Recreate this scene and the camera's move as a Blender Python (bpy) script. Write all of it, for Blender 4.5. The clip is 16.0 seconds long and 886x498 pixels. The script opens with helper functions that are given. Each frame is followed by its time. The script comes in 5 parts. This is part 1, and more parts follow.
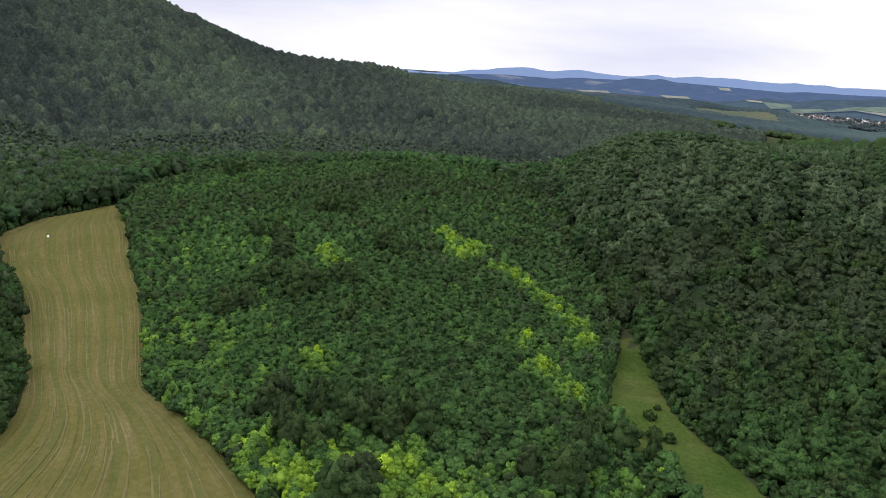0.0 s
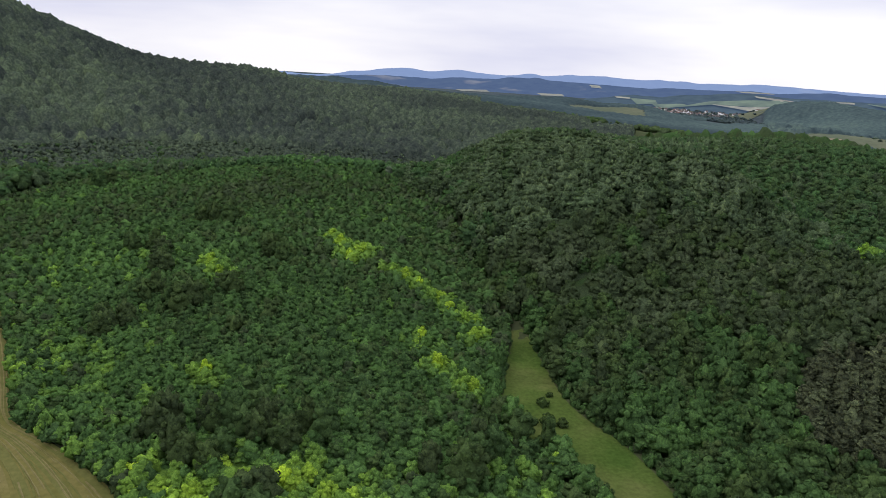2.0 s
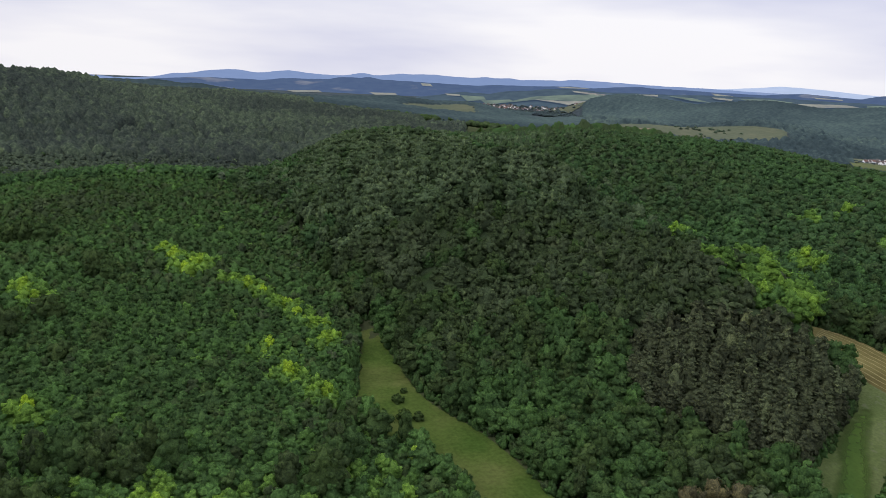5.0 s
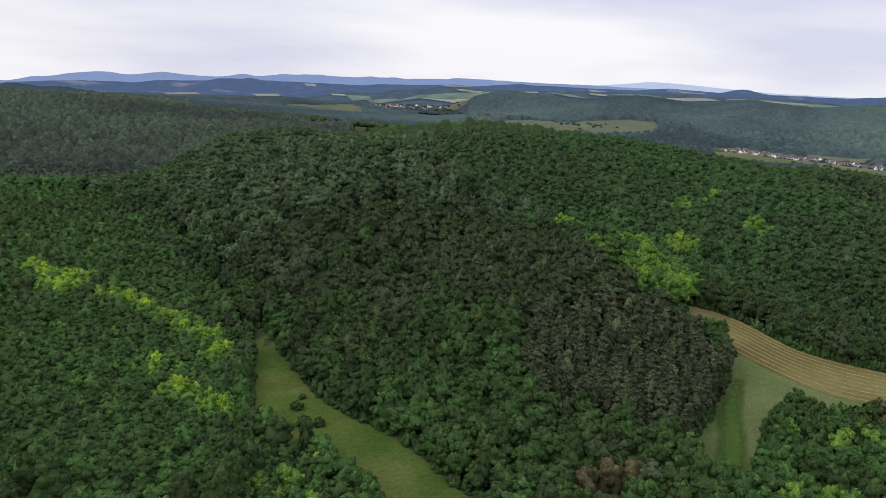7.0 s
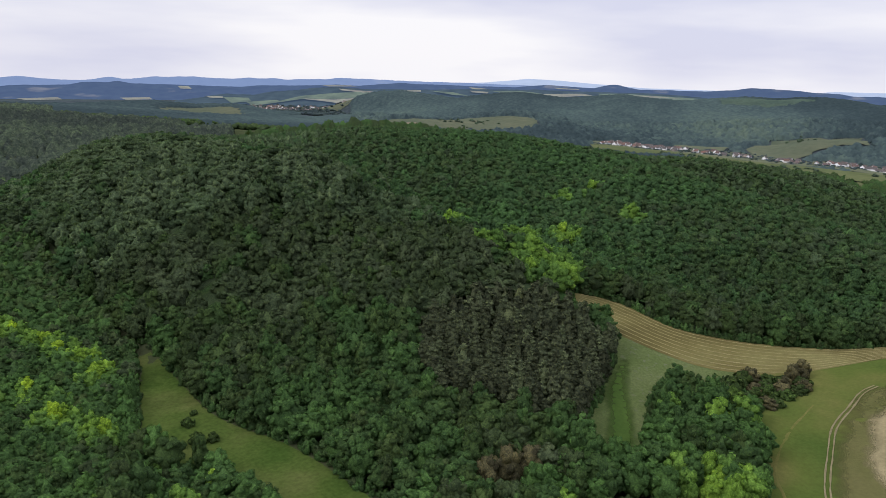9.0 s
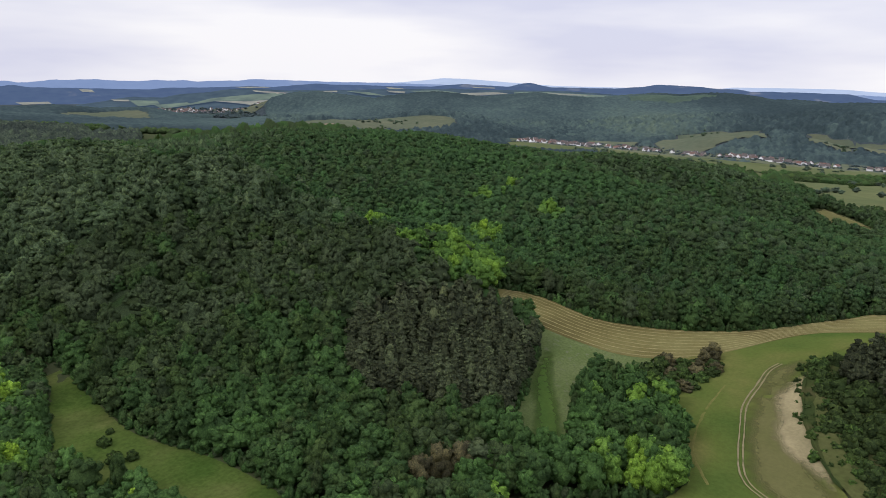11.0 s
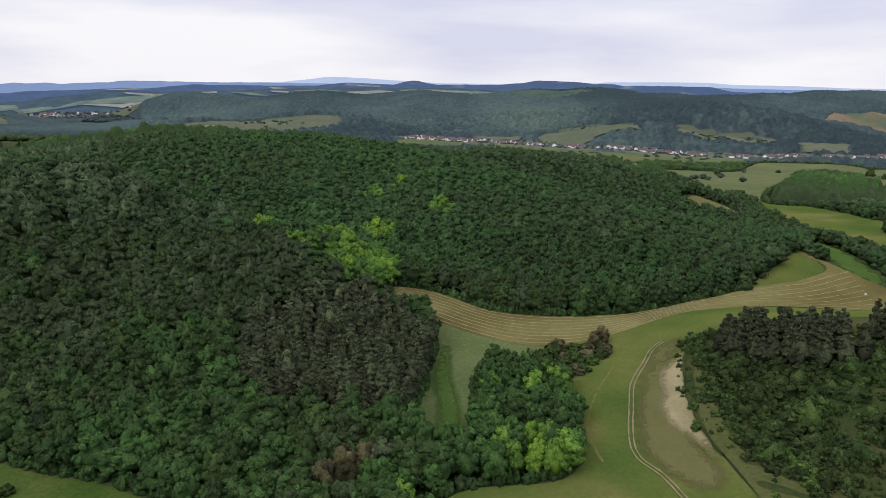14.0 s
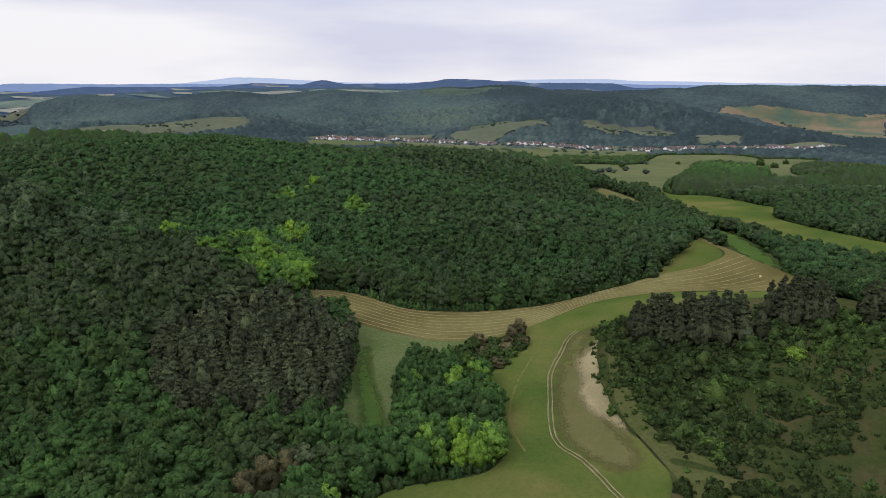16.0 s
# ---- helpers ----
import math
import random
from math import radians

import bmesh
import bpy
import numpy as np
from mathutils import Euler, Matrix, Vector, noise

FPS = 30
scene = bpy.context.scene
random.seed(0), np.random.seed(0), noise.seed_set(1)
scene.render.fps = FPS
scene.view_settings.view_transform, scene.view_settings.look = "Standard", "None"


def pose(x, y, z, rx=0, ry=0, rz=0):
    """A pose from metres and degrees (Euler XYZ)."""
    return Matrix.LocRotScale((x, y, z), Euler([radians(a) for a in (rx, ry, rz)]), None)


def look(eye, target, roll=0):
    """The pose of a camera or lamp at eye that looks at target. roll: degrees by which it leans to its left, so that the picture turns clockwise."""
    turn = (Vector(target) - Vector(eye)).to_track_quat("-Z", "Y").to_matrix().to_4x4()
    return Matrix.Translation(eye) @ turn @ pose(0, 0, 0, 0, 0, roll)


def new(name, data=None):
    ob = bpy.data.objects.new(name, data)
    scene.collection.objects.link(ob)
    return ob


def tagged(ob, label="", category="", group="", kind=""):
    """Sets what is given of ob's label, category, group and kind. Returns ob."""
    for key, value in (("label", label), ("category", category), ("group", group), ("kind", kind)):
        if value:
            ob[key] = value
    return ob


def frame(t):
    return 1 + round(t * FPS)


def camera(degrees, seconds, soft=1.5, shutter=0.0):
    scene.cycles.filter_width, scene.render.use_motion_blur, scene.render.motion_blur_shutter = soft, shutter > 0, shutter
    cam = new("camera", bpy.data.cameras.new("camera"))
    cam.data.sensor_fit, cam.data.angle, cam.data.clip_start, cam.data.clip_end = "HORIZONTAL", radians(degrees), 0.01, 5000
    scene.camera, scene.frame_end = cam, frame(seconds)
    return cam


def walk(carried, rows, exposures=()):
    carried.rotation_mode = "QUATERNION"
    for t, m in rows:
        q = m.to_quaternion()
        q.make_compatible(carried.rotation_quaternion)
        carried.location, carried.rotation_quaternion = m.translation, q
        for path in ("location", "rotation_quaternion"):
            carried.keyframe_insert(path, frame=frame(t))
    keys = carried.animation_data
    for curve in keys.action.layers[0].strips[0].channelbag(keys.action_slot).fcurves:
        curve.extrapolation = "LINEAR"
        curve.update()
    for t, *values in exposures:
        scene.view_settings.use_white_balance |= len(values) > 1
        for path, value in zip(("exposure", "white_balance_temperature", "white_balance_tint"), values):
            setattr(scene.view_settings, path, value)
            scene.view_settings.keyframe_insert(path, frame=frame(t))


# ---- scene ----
# Camera: a drone hovering 110 m over the valley meadows and panning to the right
cam = camera(64.61, 16.0, 0.7)
EYE = (0.0, 0.0, 110.0)
PAN = [(0.0, 0.00, -16.43, 3.92), (0.5, -1.83, -16.32, 3.82), (1.0, -4.45, -16.16, 3.71), (1.5, -6.90, -15.97, 3.64),
       (2.0, -9.34, -15.79, 3.53), (2.5, -11.35, -15.67, 3.42), (3.0, -13.24, -15.59, 3.39), (3.5, -15.47, -15.47, 3.28),
       (4.0, -17.89, -15.34, 3.17), (6.5, -29.14, -14.84, 2.53), (7.0, -31.47, -14.77, 2.40), (7.5, -33.77, -14.71, 2.24),
       (8.0, -36.14, -14.63, 2.05), (8.5, -38.35, -14.58, 1.90), (9.0, -40.64, -14.52, 1.69), (11.5, -48.51, -14.39, 1.10),
       (12.0, -49.99, -14.40, 1.00), (12.5, -51.60, -14.38, 0.85), (13.0, -53.25, -14.39, 0.76), (13.5, -54.68, -14.40, 0.61),
       (14.0, -56.10, -14.41, 0.54), (14.5, -57.64, -14.43, 0.41), (15.0, -59.59, -14.46, 0.24), (15.5, -61.26, -14.49, 0.10),
       (16.0, -63.13, -14.47, 0.02)]
walk(cam, [(t, Matrix.Translation(EYE) @ pose(0, 0, 0, 0, 0, yaw) @ pose(0, 0, 0, 90 + tilt) @ pose(0, 0, 0, 0, 0, lean))
           for t, yaw, tilt, lean in PAN], [(0.0, 0.21), (1.0, 0.19), (2.5, 0.08), (4.0, 0.0), (13.0, 0.0), (16.0, -0.06)])
scene.view_settings.exposure = 0.0

# World: bright overcast, a pale cloud deck over a thin sky
SUN_EL, SUN_AZ = 42.0, -70.0
world = bpy.data.worlds.new("overcast_sky")
scene.world = world
world.use_nodes = True
wn, wl = world.node_tree.nodes, world.node_tree.links
wn.clear()
w_out = wn.new("ShaderNodeOutputWorld")
w_bg = wn.new("ShaderNodeBackground")
w_sky = wn.new("ShaderNodeTexSky")
w_sky.sky_type, w_sky.sun_disc = "NISHITA", False
w_sky.sun_elevation, w_sky.sun_rotation = radians(SUN_EL), radians(SUN_AZ)
w_co = wn.new("ShaderNodeTexCoord")
w_map = wn.new("ShaderNodeMapping")
w_map.inputs["Scale"].default_value = (1.2, 1.2, 7.0)
w_map.inputs["Location"].default_value = (0.4, 1.3, 0.2)
w_noise = wn.new("ShaderNodeTexNoise")
w_noise.inputs["Scale"].default_value, w_noise.inputs["Detail"].default_value = 1.1, 5.0
w_noise.inputs["Roughness"].default_value = 0.5
w_ramp = wn.new("ShaderNodeValToRGB")
w_ramp.color_ramp.elements[0].position, w_ramp.color_ramp.elements[0].color = 0.38, (0.69, 0.70, 0.86, 1)
w_ramp.color_ramp.elements[1].position, w_ramp.color_ramp.elements[1].color = 0.58, (0.97, 0.955, 0.995, 1)
w_dim = wn.new("ShaderNodeMix")
w_dim.data_type = "RGBA"
w_dim.inputs["Factor"].default_value = 0.94
w_sc = wn.new("ShaderNodeMix")
w_sc.data_type, w_sc.blend_type = "RGBA", "MULTIPLY"
w_sc.inputs["Factor"].default_value = 1.0
w_sc.inputs[7].default_value = (0.1, 0.1, 0.1, 1)
wl.new(w_co.outputs["Generated"], w_map.inputs["Vector"])
wl.new(w_map.outputs["Vector"], w_noise.inputs["Vector"])
wl.new(w_noise.outputs["Fac"], w_ramp.inputs["Fac"])
wl.new(w_sky.outputs["Color"], w_sc.inputs[6])
wl.new(w_sc.outputs[2], w_dim.inputs[6])
wl.new(w_ramp.outputs["Color"], w_dim.inputs[7])
# an overcast deck is brightest overhead
w_xyz = wn.new("ShaderNodeSeparateXYZ")
w_up = wn.new("ShaderNodeMapRange")
w_up.inputs["From Min"].default_value, w_up.inputs["From Max"].default_value = 0.12, 0.9
w_up.inputs["To Min"].default_value, w_up.inputs["To Max"].default_value = 1.0, 2.6
w_gain = wn.new("ShaderNodeMix")
w_gain.data_type, w_gain.blend_type = "RGBA", "MULTIPLY"
w_gain.inputs["Factor"].default_value = 1.0
wl.new(w_co.outputs["Generated"], w_xyz.inputs[0])
wl.new(w_xyz.outputs["Z"], w_up.inputs["Value"])
# a little brighter towards the hidden sun
w_side = wn.new("ShaderNodeMath")
w_side.operation, w_side.inputs[1].default_value = "MULTIPLY_ADD", 0.03
wl.new(w_xyz.outputs["X"], w_side.inputs[0])
wl.new(w_up.outputs["Result"], w_side.inputs[2])
wl.new(w_dim.outputs[2], w_gain.inputs[6])
wl.new(w_side.outputs[0], w_gain.inputs[7])
wl.new(w_gain.outputs[2], w_bg.inputs["Color"])
w_bg.inputs["Strength"].default_value = 1.0
wl.new(w_bg.outputs["Background"], w_out.inputs["Surface"])

sun_data = bpy.data.lights.new("sun", "SUN")
sun_data.energy, sun_data.angle, sun_data.color = 1.5, radians(22), (1.0, 0.96, 0.9)
sun = new("sun", sun_data)
sun.matrix_world = look((0, 0, 400), (-math.sin(radians(SUN_AZ)) * math.cos(radians(SUN_EL)) * 100,
                                      -math.cos(radians(SUN_AZ)) * math.cos(radians(SUN_EL)) * 100,
                                      400 - math.sin(radians(SUN_EL)) * 100))
tagged(sun, kind="structure")


# ---- landform ----
def polar(az, d):
    return d * math.sin(math.radians(az)), d * math.cos(math.radians(az))


# Each ridge: crest points as bearing, distance, height over the valley floor, half width
RIDGES = {
    "mountain": [(-85, 1000, 260, 650), (-55, 1150, 255, 640), (-40, 1230, 233, 600), (-33, 1250, 196, 560)],
    "mountain_shoulder": [(-24, 1250, 78, 640), (-17, 1250, 58, 640), (-12.6, 1250, 45, 560), (-9, 1270, 50, 320), (-6.6, 1300, 50, 190), (-4.9, 1330, 34, 150)],
    "low_saddle": [(-9, 1300, 20, 500), (-3, 1370, 20, 480), (0, 1400, 17, 560), (9, 1500, 9, 600), (18, 1600, 5, 560), (27, 1700, 3, 500)],
    "back_hill": [(-4.6, 2000, 18, 150), (-2.6, 2000, 33, 200), (-0.8, 2000, 31, 200), (1.2, 2000, 20, 200), (3, 2000, 8, 160)],
    "west_spur": [(-22, 470, 4, 150), (-12, 470, 17, 180), (0, 480, 20, 180), (8, 490, 20, 170), (12, 500, 26, 140)],
    "acacia_nose": [(-3, 470, 19, 150), (-3, 360, 17, 135), (-4, 280, 10, 115), (-5, 220, 3, 90)],
    "middle_hill": [(12.5, 520, 35, 120), (15, 490, 48, 160), (19, 450, 57, 185), (27, 400, 50, 175), (38, 330, 28, 145), (48, 285, 10, 110), (54, 255, 2, 80)],
    "east_hill": [(24, 620, 40, 240), (36, 660, 48, 280), (44, 640, 48, 280), (50, 600, 44, 260), (56, 580, 41, 220), (61, 625, 39, 180),
                  (67, 670, 34, 140), (72, 705, 22, 110), (75, 740, 2, 90)],
    "east_nose": [(56, 500, 35, 170), (62, 480, 26, 150), (68, 465, 20, 130), (73, 465, 13, 120), (82, 475, 7, 90), (85, 475, 3, 60)],
    "rocky_knoll": [(82, 262, 6, 70), (88, 285, 15, 100), (96, 290, 18, 110), (112, 280, 20, 110)],
    "village_hills": [(31.8, 3000, 4, 120), (33, 3000, 22, 190), (34, 3000, 42, 230), (35, 3000, 64, 260), (36.2, 3000, 81, 290), (37.4, 3000, 88, 330), (40.1, 3000, 77, 450), (42.6, 3000, 60, 500), (44.2, 2950, 82, 600), (45.2, 2950, 87, 580),
                      (47.3, 2950, 71, 600), (50, 2950, 84, 620), (54.3, 2900, 95, 640), (56.4, 2900, 86, 640), (59.7, 2850, 84, 640), (61.7, 2850, 97, 640), (63.4, 2850, 113, 640),
                      (66.2, 2850, 116, 640), (68, 2850, 122, 640), (69.4, 2850, 105, 640), (72, 2900, 92, 640), (76, 2900, 95, 640), (79.6, 3000, 102, 640), (81, 3000, 108, 640),
                      (82.6, 3050, 105, 640), (85, 3100, 121, 640), (95, 3200, 122, 640), (110, 3200, 122, 640)],
    "dark_spur": [(67.0, 2560, 49, 230), (71.0, 2500, 64, 230), (75.4, 2430, 66, 230), (79.3, 2380, 68, 230), (82.2, 2330, 62, 230), (84.6, 2280, 49, 230), (87.4, 2220, 30, 230), (90.5, 2150, 1, 230)],
    "village_knob": [(62.0, 2080, 1, 150), (64.8, 2070, 11, 150), (67.9, 2060, 30, 150), (71.1, 2060, 32, 150), (74.6, 2060, 39, 150), (77.3, 2060, 25, 150), (81.1, 2060, 8, 150), (84.0, 2060, 1, 150)],
    "meadow_hill": [(34, 2300, 16, 220), (38, 2350, 32, 300), (44, 2400, 40, 320), (48, 2350, 36, 300)],
    "vineyard_hill": [(16, 2350, 10, 250), (18.5, 2350, 15, 260), (20.5, 2380, 25, 260), (23, 2400, 33, 230), (25, 2400, 4, 150)],
    "south_bank": [(92, 620, 6, 140), (98, 700, 16, 220), (110, 760, 30, 260)],
    "orchard_rise": [(73, 2050, 6, 200), (78, 2000, 9, 200), (83, 2000, 6, 200)],
}
# hollows between the hills: bearing, distance, depth, half width
HOLLOWS = {
    "behind_nose": [(58, 556, 6, 45), (64, 548, 18, 52), (70, 542, 23, 56), (76, 542, 18, 58), (81, 556, 6, 60)],
    "lime_valley": [(24, 545, 6, 60), (28, 515, 11, 60), (34, 475, 18, 64), (40, 435, 19, 60), (46, 392, 14, 50), (51, 350, 3, 35)],
    "side_gully": [(47, 395, 8, 38), (49.5, 450, 15, 44), (50.5, 520, 14, 48), (51, 580, 4, 50)],
    "glade_gully": [(15.5, 275, 2, 25), (13, 315, 8, 42), (10.2, 370, 13, 52), (8.8, 430, 15, 58), (8.6, 500, 13, 60), (8.8, 580, 12, 70), (9, 700, 6, 90)],
    "mountain_brook": [(-34, 640, 5, 60), (-27, 740, 13, 65), (-21, 760, 15, 62), (-15, 785, 15, 60), (-10, 800, 13, 62), (-5, 830, 10, 75), (2, 850, 8, 80), (8, 880, 6, 90)],
}
HOLLOW = {}
for hollow_name, pts in HOLLOWS.items():
    HOLLOW[hollow_name] = np.array([(*polar(a, d), z, w) for a, d, z, w in pts], float)
CREST = {}
for ridge_name, pts in RIDGES.items():
    CREST[ridge_name] = np.array([(*polar(a, d), z, w) for a, d, z, w in pts], float)


def valley(x, y):
    """The valley floor, falling eastwards to the village and to the plains beyond."""
    s = x * math.sin(math.radians(80)) + y * math.cos(math.radians(80))
    k = np.clip((s - 420) / 1400, 0, 1)
    r = np.clip((np.hypot(x, y) - 1750) / 1300, 0, 1)
    return -85 * np.maximum(k * k * (3 - 2 * k) * 0.5 + k * 0.5, r * r * (3 - 2 * r))


def height(x, y):
    x, y = np.asarray(x, float), np.asarray(y, float)
    total = np.zeros(np.broadcast(x, y).shape)
    cut = np.zeros(total.shape)
    for name, crest in (*CREST.items(), *HOLLOW.items()):
        best = np.zeros(total.shape)
        for (ax, ay, az, aw), (bx, by, bz, bw) in zip(crest[:-1], crest[1:]):
            ux, uy = bx - ax, by - ay
            k = np.clip(((x - ax) * ux + (y - ay) * uy) / (ux * ux + uy * uy), 0, 1)
            k = k * k * (3 - 2 * k) * 0.5 + k * 0.5
            d2 = (x - ax - k * ux) ** 2 + (y - ay - k * uy) ** 2
            u2 = np.clip(d2 / (aw + k * (bw - aw)) ** 2, 0, 1)
            best = np.maximum(best, (az + k * (bz - az)) * (1 - u2) ** 2)
        if name in HOLLOW:
            cut = np.maximum(cut, best)
        else:
            total = total + best ** 3
    h = np.cbrt(total)
    # folds and gullies of the slopes, none on the flat meadows
    fold = (np.sin(x * 0.021 + np.sin(y * 0.013) * 1.7) * np.sin(y * 0.017 + 0.8 + np.sin(x * 0.009) * 1.3))
    # broad spurs and side valleys of the far slopes and of the mountain, fading out towards crest and foot
    far, b = np.hypot(x, y), np.degrees(np.arctan2(x, y))
    broad = np.sin(x * 0.0072 + 1.1 * np.sin(y * 0.0051)) * np.sin(y * 0.0061 + 2.0 + 1.2 * np.sin(x * 0.0043))
    u = np.clip(h / 105, 0, 1)
    spur = broad * 24 * 4 * u * (1 - u) * np.clip((far - 1700) / 500, 0, 1)
    v = np.clip(h / 250, 0, 1)
    rib = np.sin(np.radians(b) * 34 + far * 0.004) * 5.5 * 4 * v * (1 - v) * np.clip((-14 - b) / 8, 0, 1) * np.clip((far - 650) / 200, 0, 1)
    return valley(x, y) + h - cut + fold * np.clip(h, 0, 60) * 0.055 + spur + rib
# ---- end landform ----


# ---- materials ----
def shader(name):
    m = bpy.data.materials.new(name)
    m.use_nodes = True
    n, l = m.node_tree.nodes, m.node_tree.links
    n.clear()
    return m, n, l, n.new("ShaderNodeOutputMaterial")


def mixed(n, l, kind, fac, a, b):
    """A colour mix node; fac, a and b are sockets or values."""
    k = n.new("ShaderNodeMix")
    k.data_type, k.blend_type = "RGBA", kind
    for slot, v in ((0, fac), (6, a), (7, b)):
        if isinstance(v, bpy.types.NodeSocket):
            l.new(v, k.inputs[slot])
        else:
            k.inputs[slot].default_value = v if slot == 0 else (*v, 1)
    return k.outputs[2]


def noise_at(n, l, scale, detail=3.0, stretch=None):
    co = n.new("ShaderNodeNewGeometry").outputs["Position"]
    if stretch:
        mp = n.new("ShaderNodeMapping")
        mp.inputs["Scale"].default_value, mp.inputs["Rotation"].default_value = stretch[0], (0, 0, radians(stretch[1]))
        l.new(co, mp.inputs["Vector"])
        co = mp.outputs["Vector"]
    k = n.new("ShaderNodeTexNoise")
    k.inputs["Scale"].default_value, k.inputs["Detail"].default_value = scale, detail
    l.new(co, k.inputs["Vector"])
    return k.outputs["Fac"]


def ramp(n, l, fac, stops):
    k = n.new("ShaderNodeValToRGB")
    e = k.color_ramp.elements
    while len(e) < len(stops):
        e.new(0.5)
    for el, (p, c) in zip(e, stops):
        el.position, el.color = p, (*c, 1)
    l.new(fac, k.inputs["Fac"])
    return k.outputs["Color"]


def leaf_material(name, stops, per_object=False, translucent=0.25, lively=0.9, grain=2.0, mottle=1.0):
    """Foliage: a ramp over each tree's own tint, varied from leaf to leaf and from stand to stand."""
    m, n, l, out = shader(name)
    at = n.new("ShaderNodeAttribute")
    at.attribute_name = "tint"
    fac = at.outputs["Fac"]
    add = n.new("ShaderNodeMath")
    add.operation = "MULTIPLY_ADD"
    if per_object:
        l.new(n.new("ShaderNodeObjectInfo").outputs["Random"], add.inputs[0])
        add.inputs[1].default_value = 0.14
    else:
        l.new(noise_at(n, l, 0.02, 3), add.inputs[0])
        add.inputs[1].default_value = 0.16
    l.new(fac, add.inputs[2])
    col = ramp(n, l, add.outputs[0], stops)
    geo = n.new("ShaderNodeNewGeometry")
    leaf = ramp(n, l, geo.outputs["Random Per Island"], [(0, (0.62, 0.64, 0.66)), (0.5, (0.98, 0.98, 0.98)), (0.85, (1.35, 1.32, 1.2)), (1, (1.75, 1.66, 1.35))])
    col = mixed(n, l, "MULTIPLY", lively, col, leaf)
    col = mixed(n, l, "MULTIPLY", mottle, col, ramp(n, l, noise_at(n, l, grain, 3), [(0.34, (0.66, 0.68, 0.7)), (0.5, (1, 1, 1)), (0.68, (1.5, 1.42, 1.25))]))
    bump = n.new("ShaderNodeBump")
    bump.inputs["Strength"].default_value, bump.inputs["Distance"].default_value = 0.9, min(0.5 / grain, 0.8) * (1 if mottle > 0.5 else 0.4)
    l.new(noise_at(n, l, grain * 1.3, 3), bump.inputs["Height"])
    d = n.new("ShaderNodeBsdfDiffuse")
    l.new(col, d.inputs["Color"])
    l.new(bump.outputs["Normal"], d.inputs["Normal"])
    tr = n.new("ShaderNodeBsdfTranslucent")
    l.new(mixed(n, l, "MULTIPLY", 1.0, col, (1.1, 1.2, 0.6)), tr.inputs["Color"])
    mx = n.new("ShaderNodeMixShader")
    mx.inputs[0].default_value = translucent
    l.new(d.outputs[0], mx.inputs[1])
    l.new(tr.outputs[0], mx.inputs[2])
    l.new(mx.outputs[0], out.inputs["Surface"])
    return m


BROAD = [(0.0, (0.052, 0.067, 0.039)), (0.12, (0.042, 0.062, 0.031)), (0.2, (0.034, 0.051, 0.024)), (0.27, (0.038, 0.062, 0.023)), (0.35, (0.035, 0.066, 0.025)), (0.55, (0.050, 0.102, 0.031)),
         (0.75, (0.115, 0.205, 0.034)), (1.0, (0.25, 0.37, 0.030))]
M_LEAF = leaf_material("broadleaf_foliage", BROAD, False, 0.25, 0.55, 2.0, 0.8)
# hillside copy of BROAD, lifted and blued: thin air haze held in the colour
MID = [(p, (r * (1.5 if p < 0.15 else 1.08), g * (1.56 if p < 0.15 else 1.1), b * (1.6 if p < 0.15 else 1.26))) for p, (r, g, b) in BROAD[:6]] + BROAD[6:]
M_LEAF_MID = leaf_material("hazed_hillside_foliage", MID, False, 0.35, 0.5, 1.3, 1.0)
M_LEAF_OB = leaf_material("broadleaf_foliage_single", BROAD, True, 0.25, 0.6, 2.0, 0.85)
PINE = [(0.0, (0.027, 0.0325, 0.020)), (0.5, (0.043, 0.053, 0.031)), (1.0, (0.062, 0.079, 0.043))]
# mountain and copse foliage: greyed and blued, air haze mixed into the colour
M_LEAF_FAR = leaf_material("hazed_mountain_foliage", [(0.0, (0.046, 0.058, 0.050)), (0.15, (0.056, 0.076, 0.058)), (0.4, (0.072, 0.110, 0.067)), (0.7, (0.10, 0.145, 0.074))], False, 0.3, 0.0, 0.5, 0.7)
M_MOUNTAIN = leaf_material("hazed_mountain_canopy", [(0.0, (0.022, 0.028, 0.027)), (0.15, (0.032, 0.042, 0.034)), (0.4, (0.051, 0.070, 0.045)), (0.7, (0.076, 0.102, 0.052))], False, 0.1, 0.0, 0.4, 1.0)
# far woods: the blue of the air haze is painted into these leaf colours
M_LEAF_HAZED = leaf_material("hazed_woodland_foliage", [(0.0, (0.054, 0.070, 0.096)), (0.15, (0.066, 0.088, 0.112)), (0.4, (0.074, 0.104, 0.110)), (0.7, (0.11, 0.145, 0.10))], False, 0.5, 0.12, 0.35)
M_CANOPY_HAZED = leaf_material("hazed_canopy", [(0.0, (0.023, 0.035, 0.039)), (0.2, (0.032, 0.048, 0.052)), (0.4, (0.048, 0.071, 0.070)), (0.7, (0.076, 0.104, 0.080))], False, 0.1, 0.0, 0.09, 0.45)
BUSH = [(0.0, (0.025, 0.037, 0.015)), (0.2, (0.033, 0.052, 0.019)), (0.4, (0.044, 0.078, 0.023)), (0.65, (0.085, 0.140, 0.029)), (1.0, (0.2, 0.3, 0.03))]
M_BUSH = leaf_material("bush_foliage", BUSH)
M_BUSH_OB = leaf_material("bush_foliage_single", BUSH, True)
M_PINE = leaf_material("pine_needles", PINE, False, 0.08)
M_PINE_OB = leaf_material("pine_needles_single", PINE, True, 0.08)
M_RUST = leaf_material("dead_brown_foliage", [(0.0, (0.050, 0.049, 0.028)), (1.0, (0.074, 0.070, 0.041))], True)


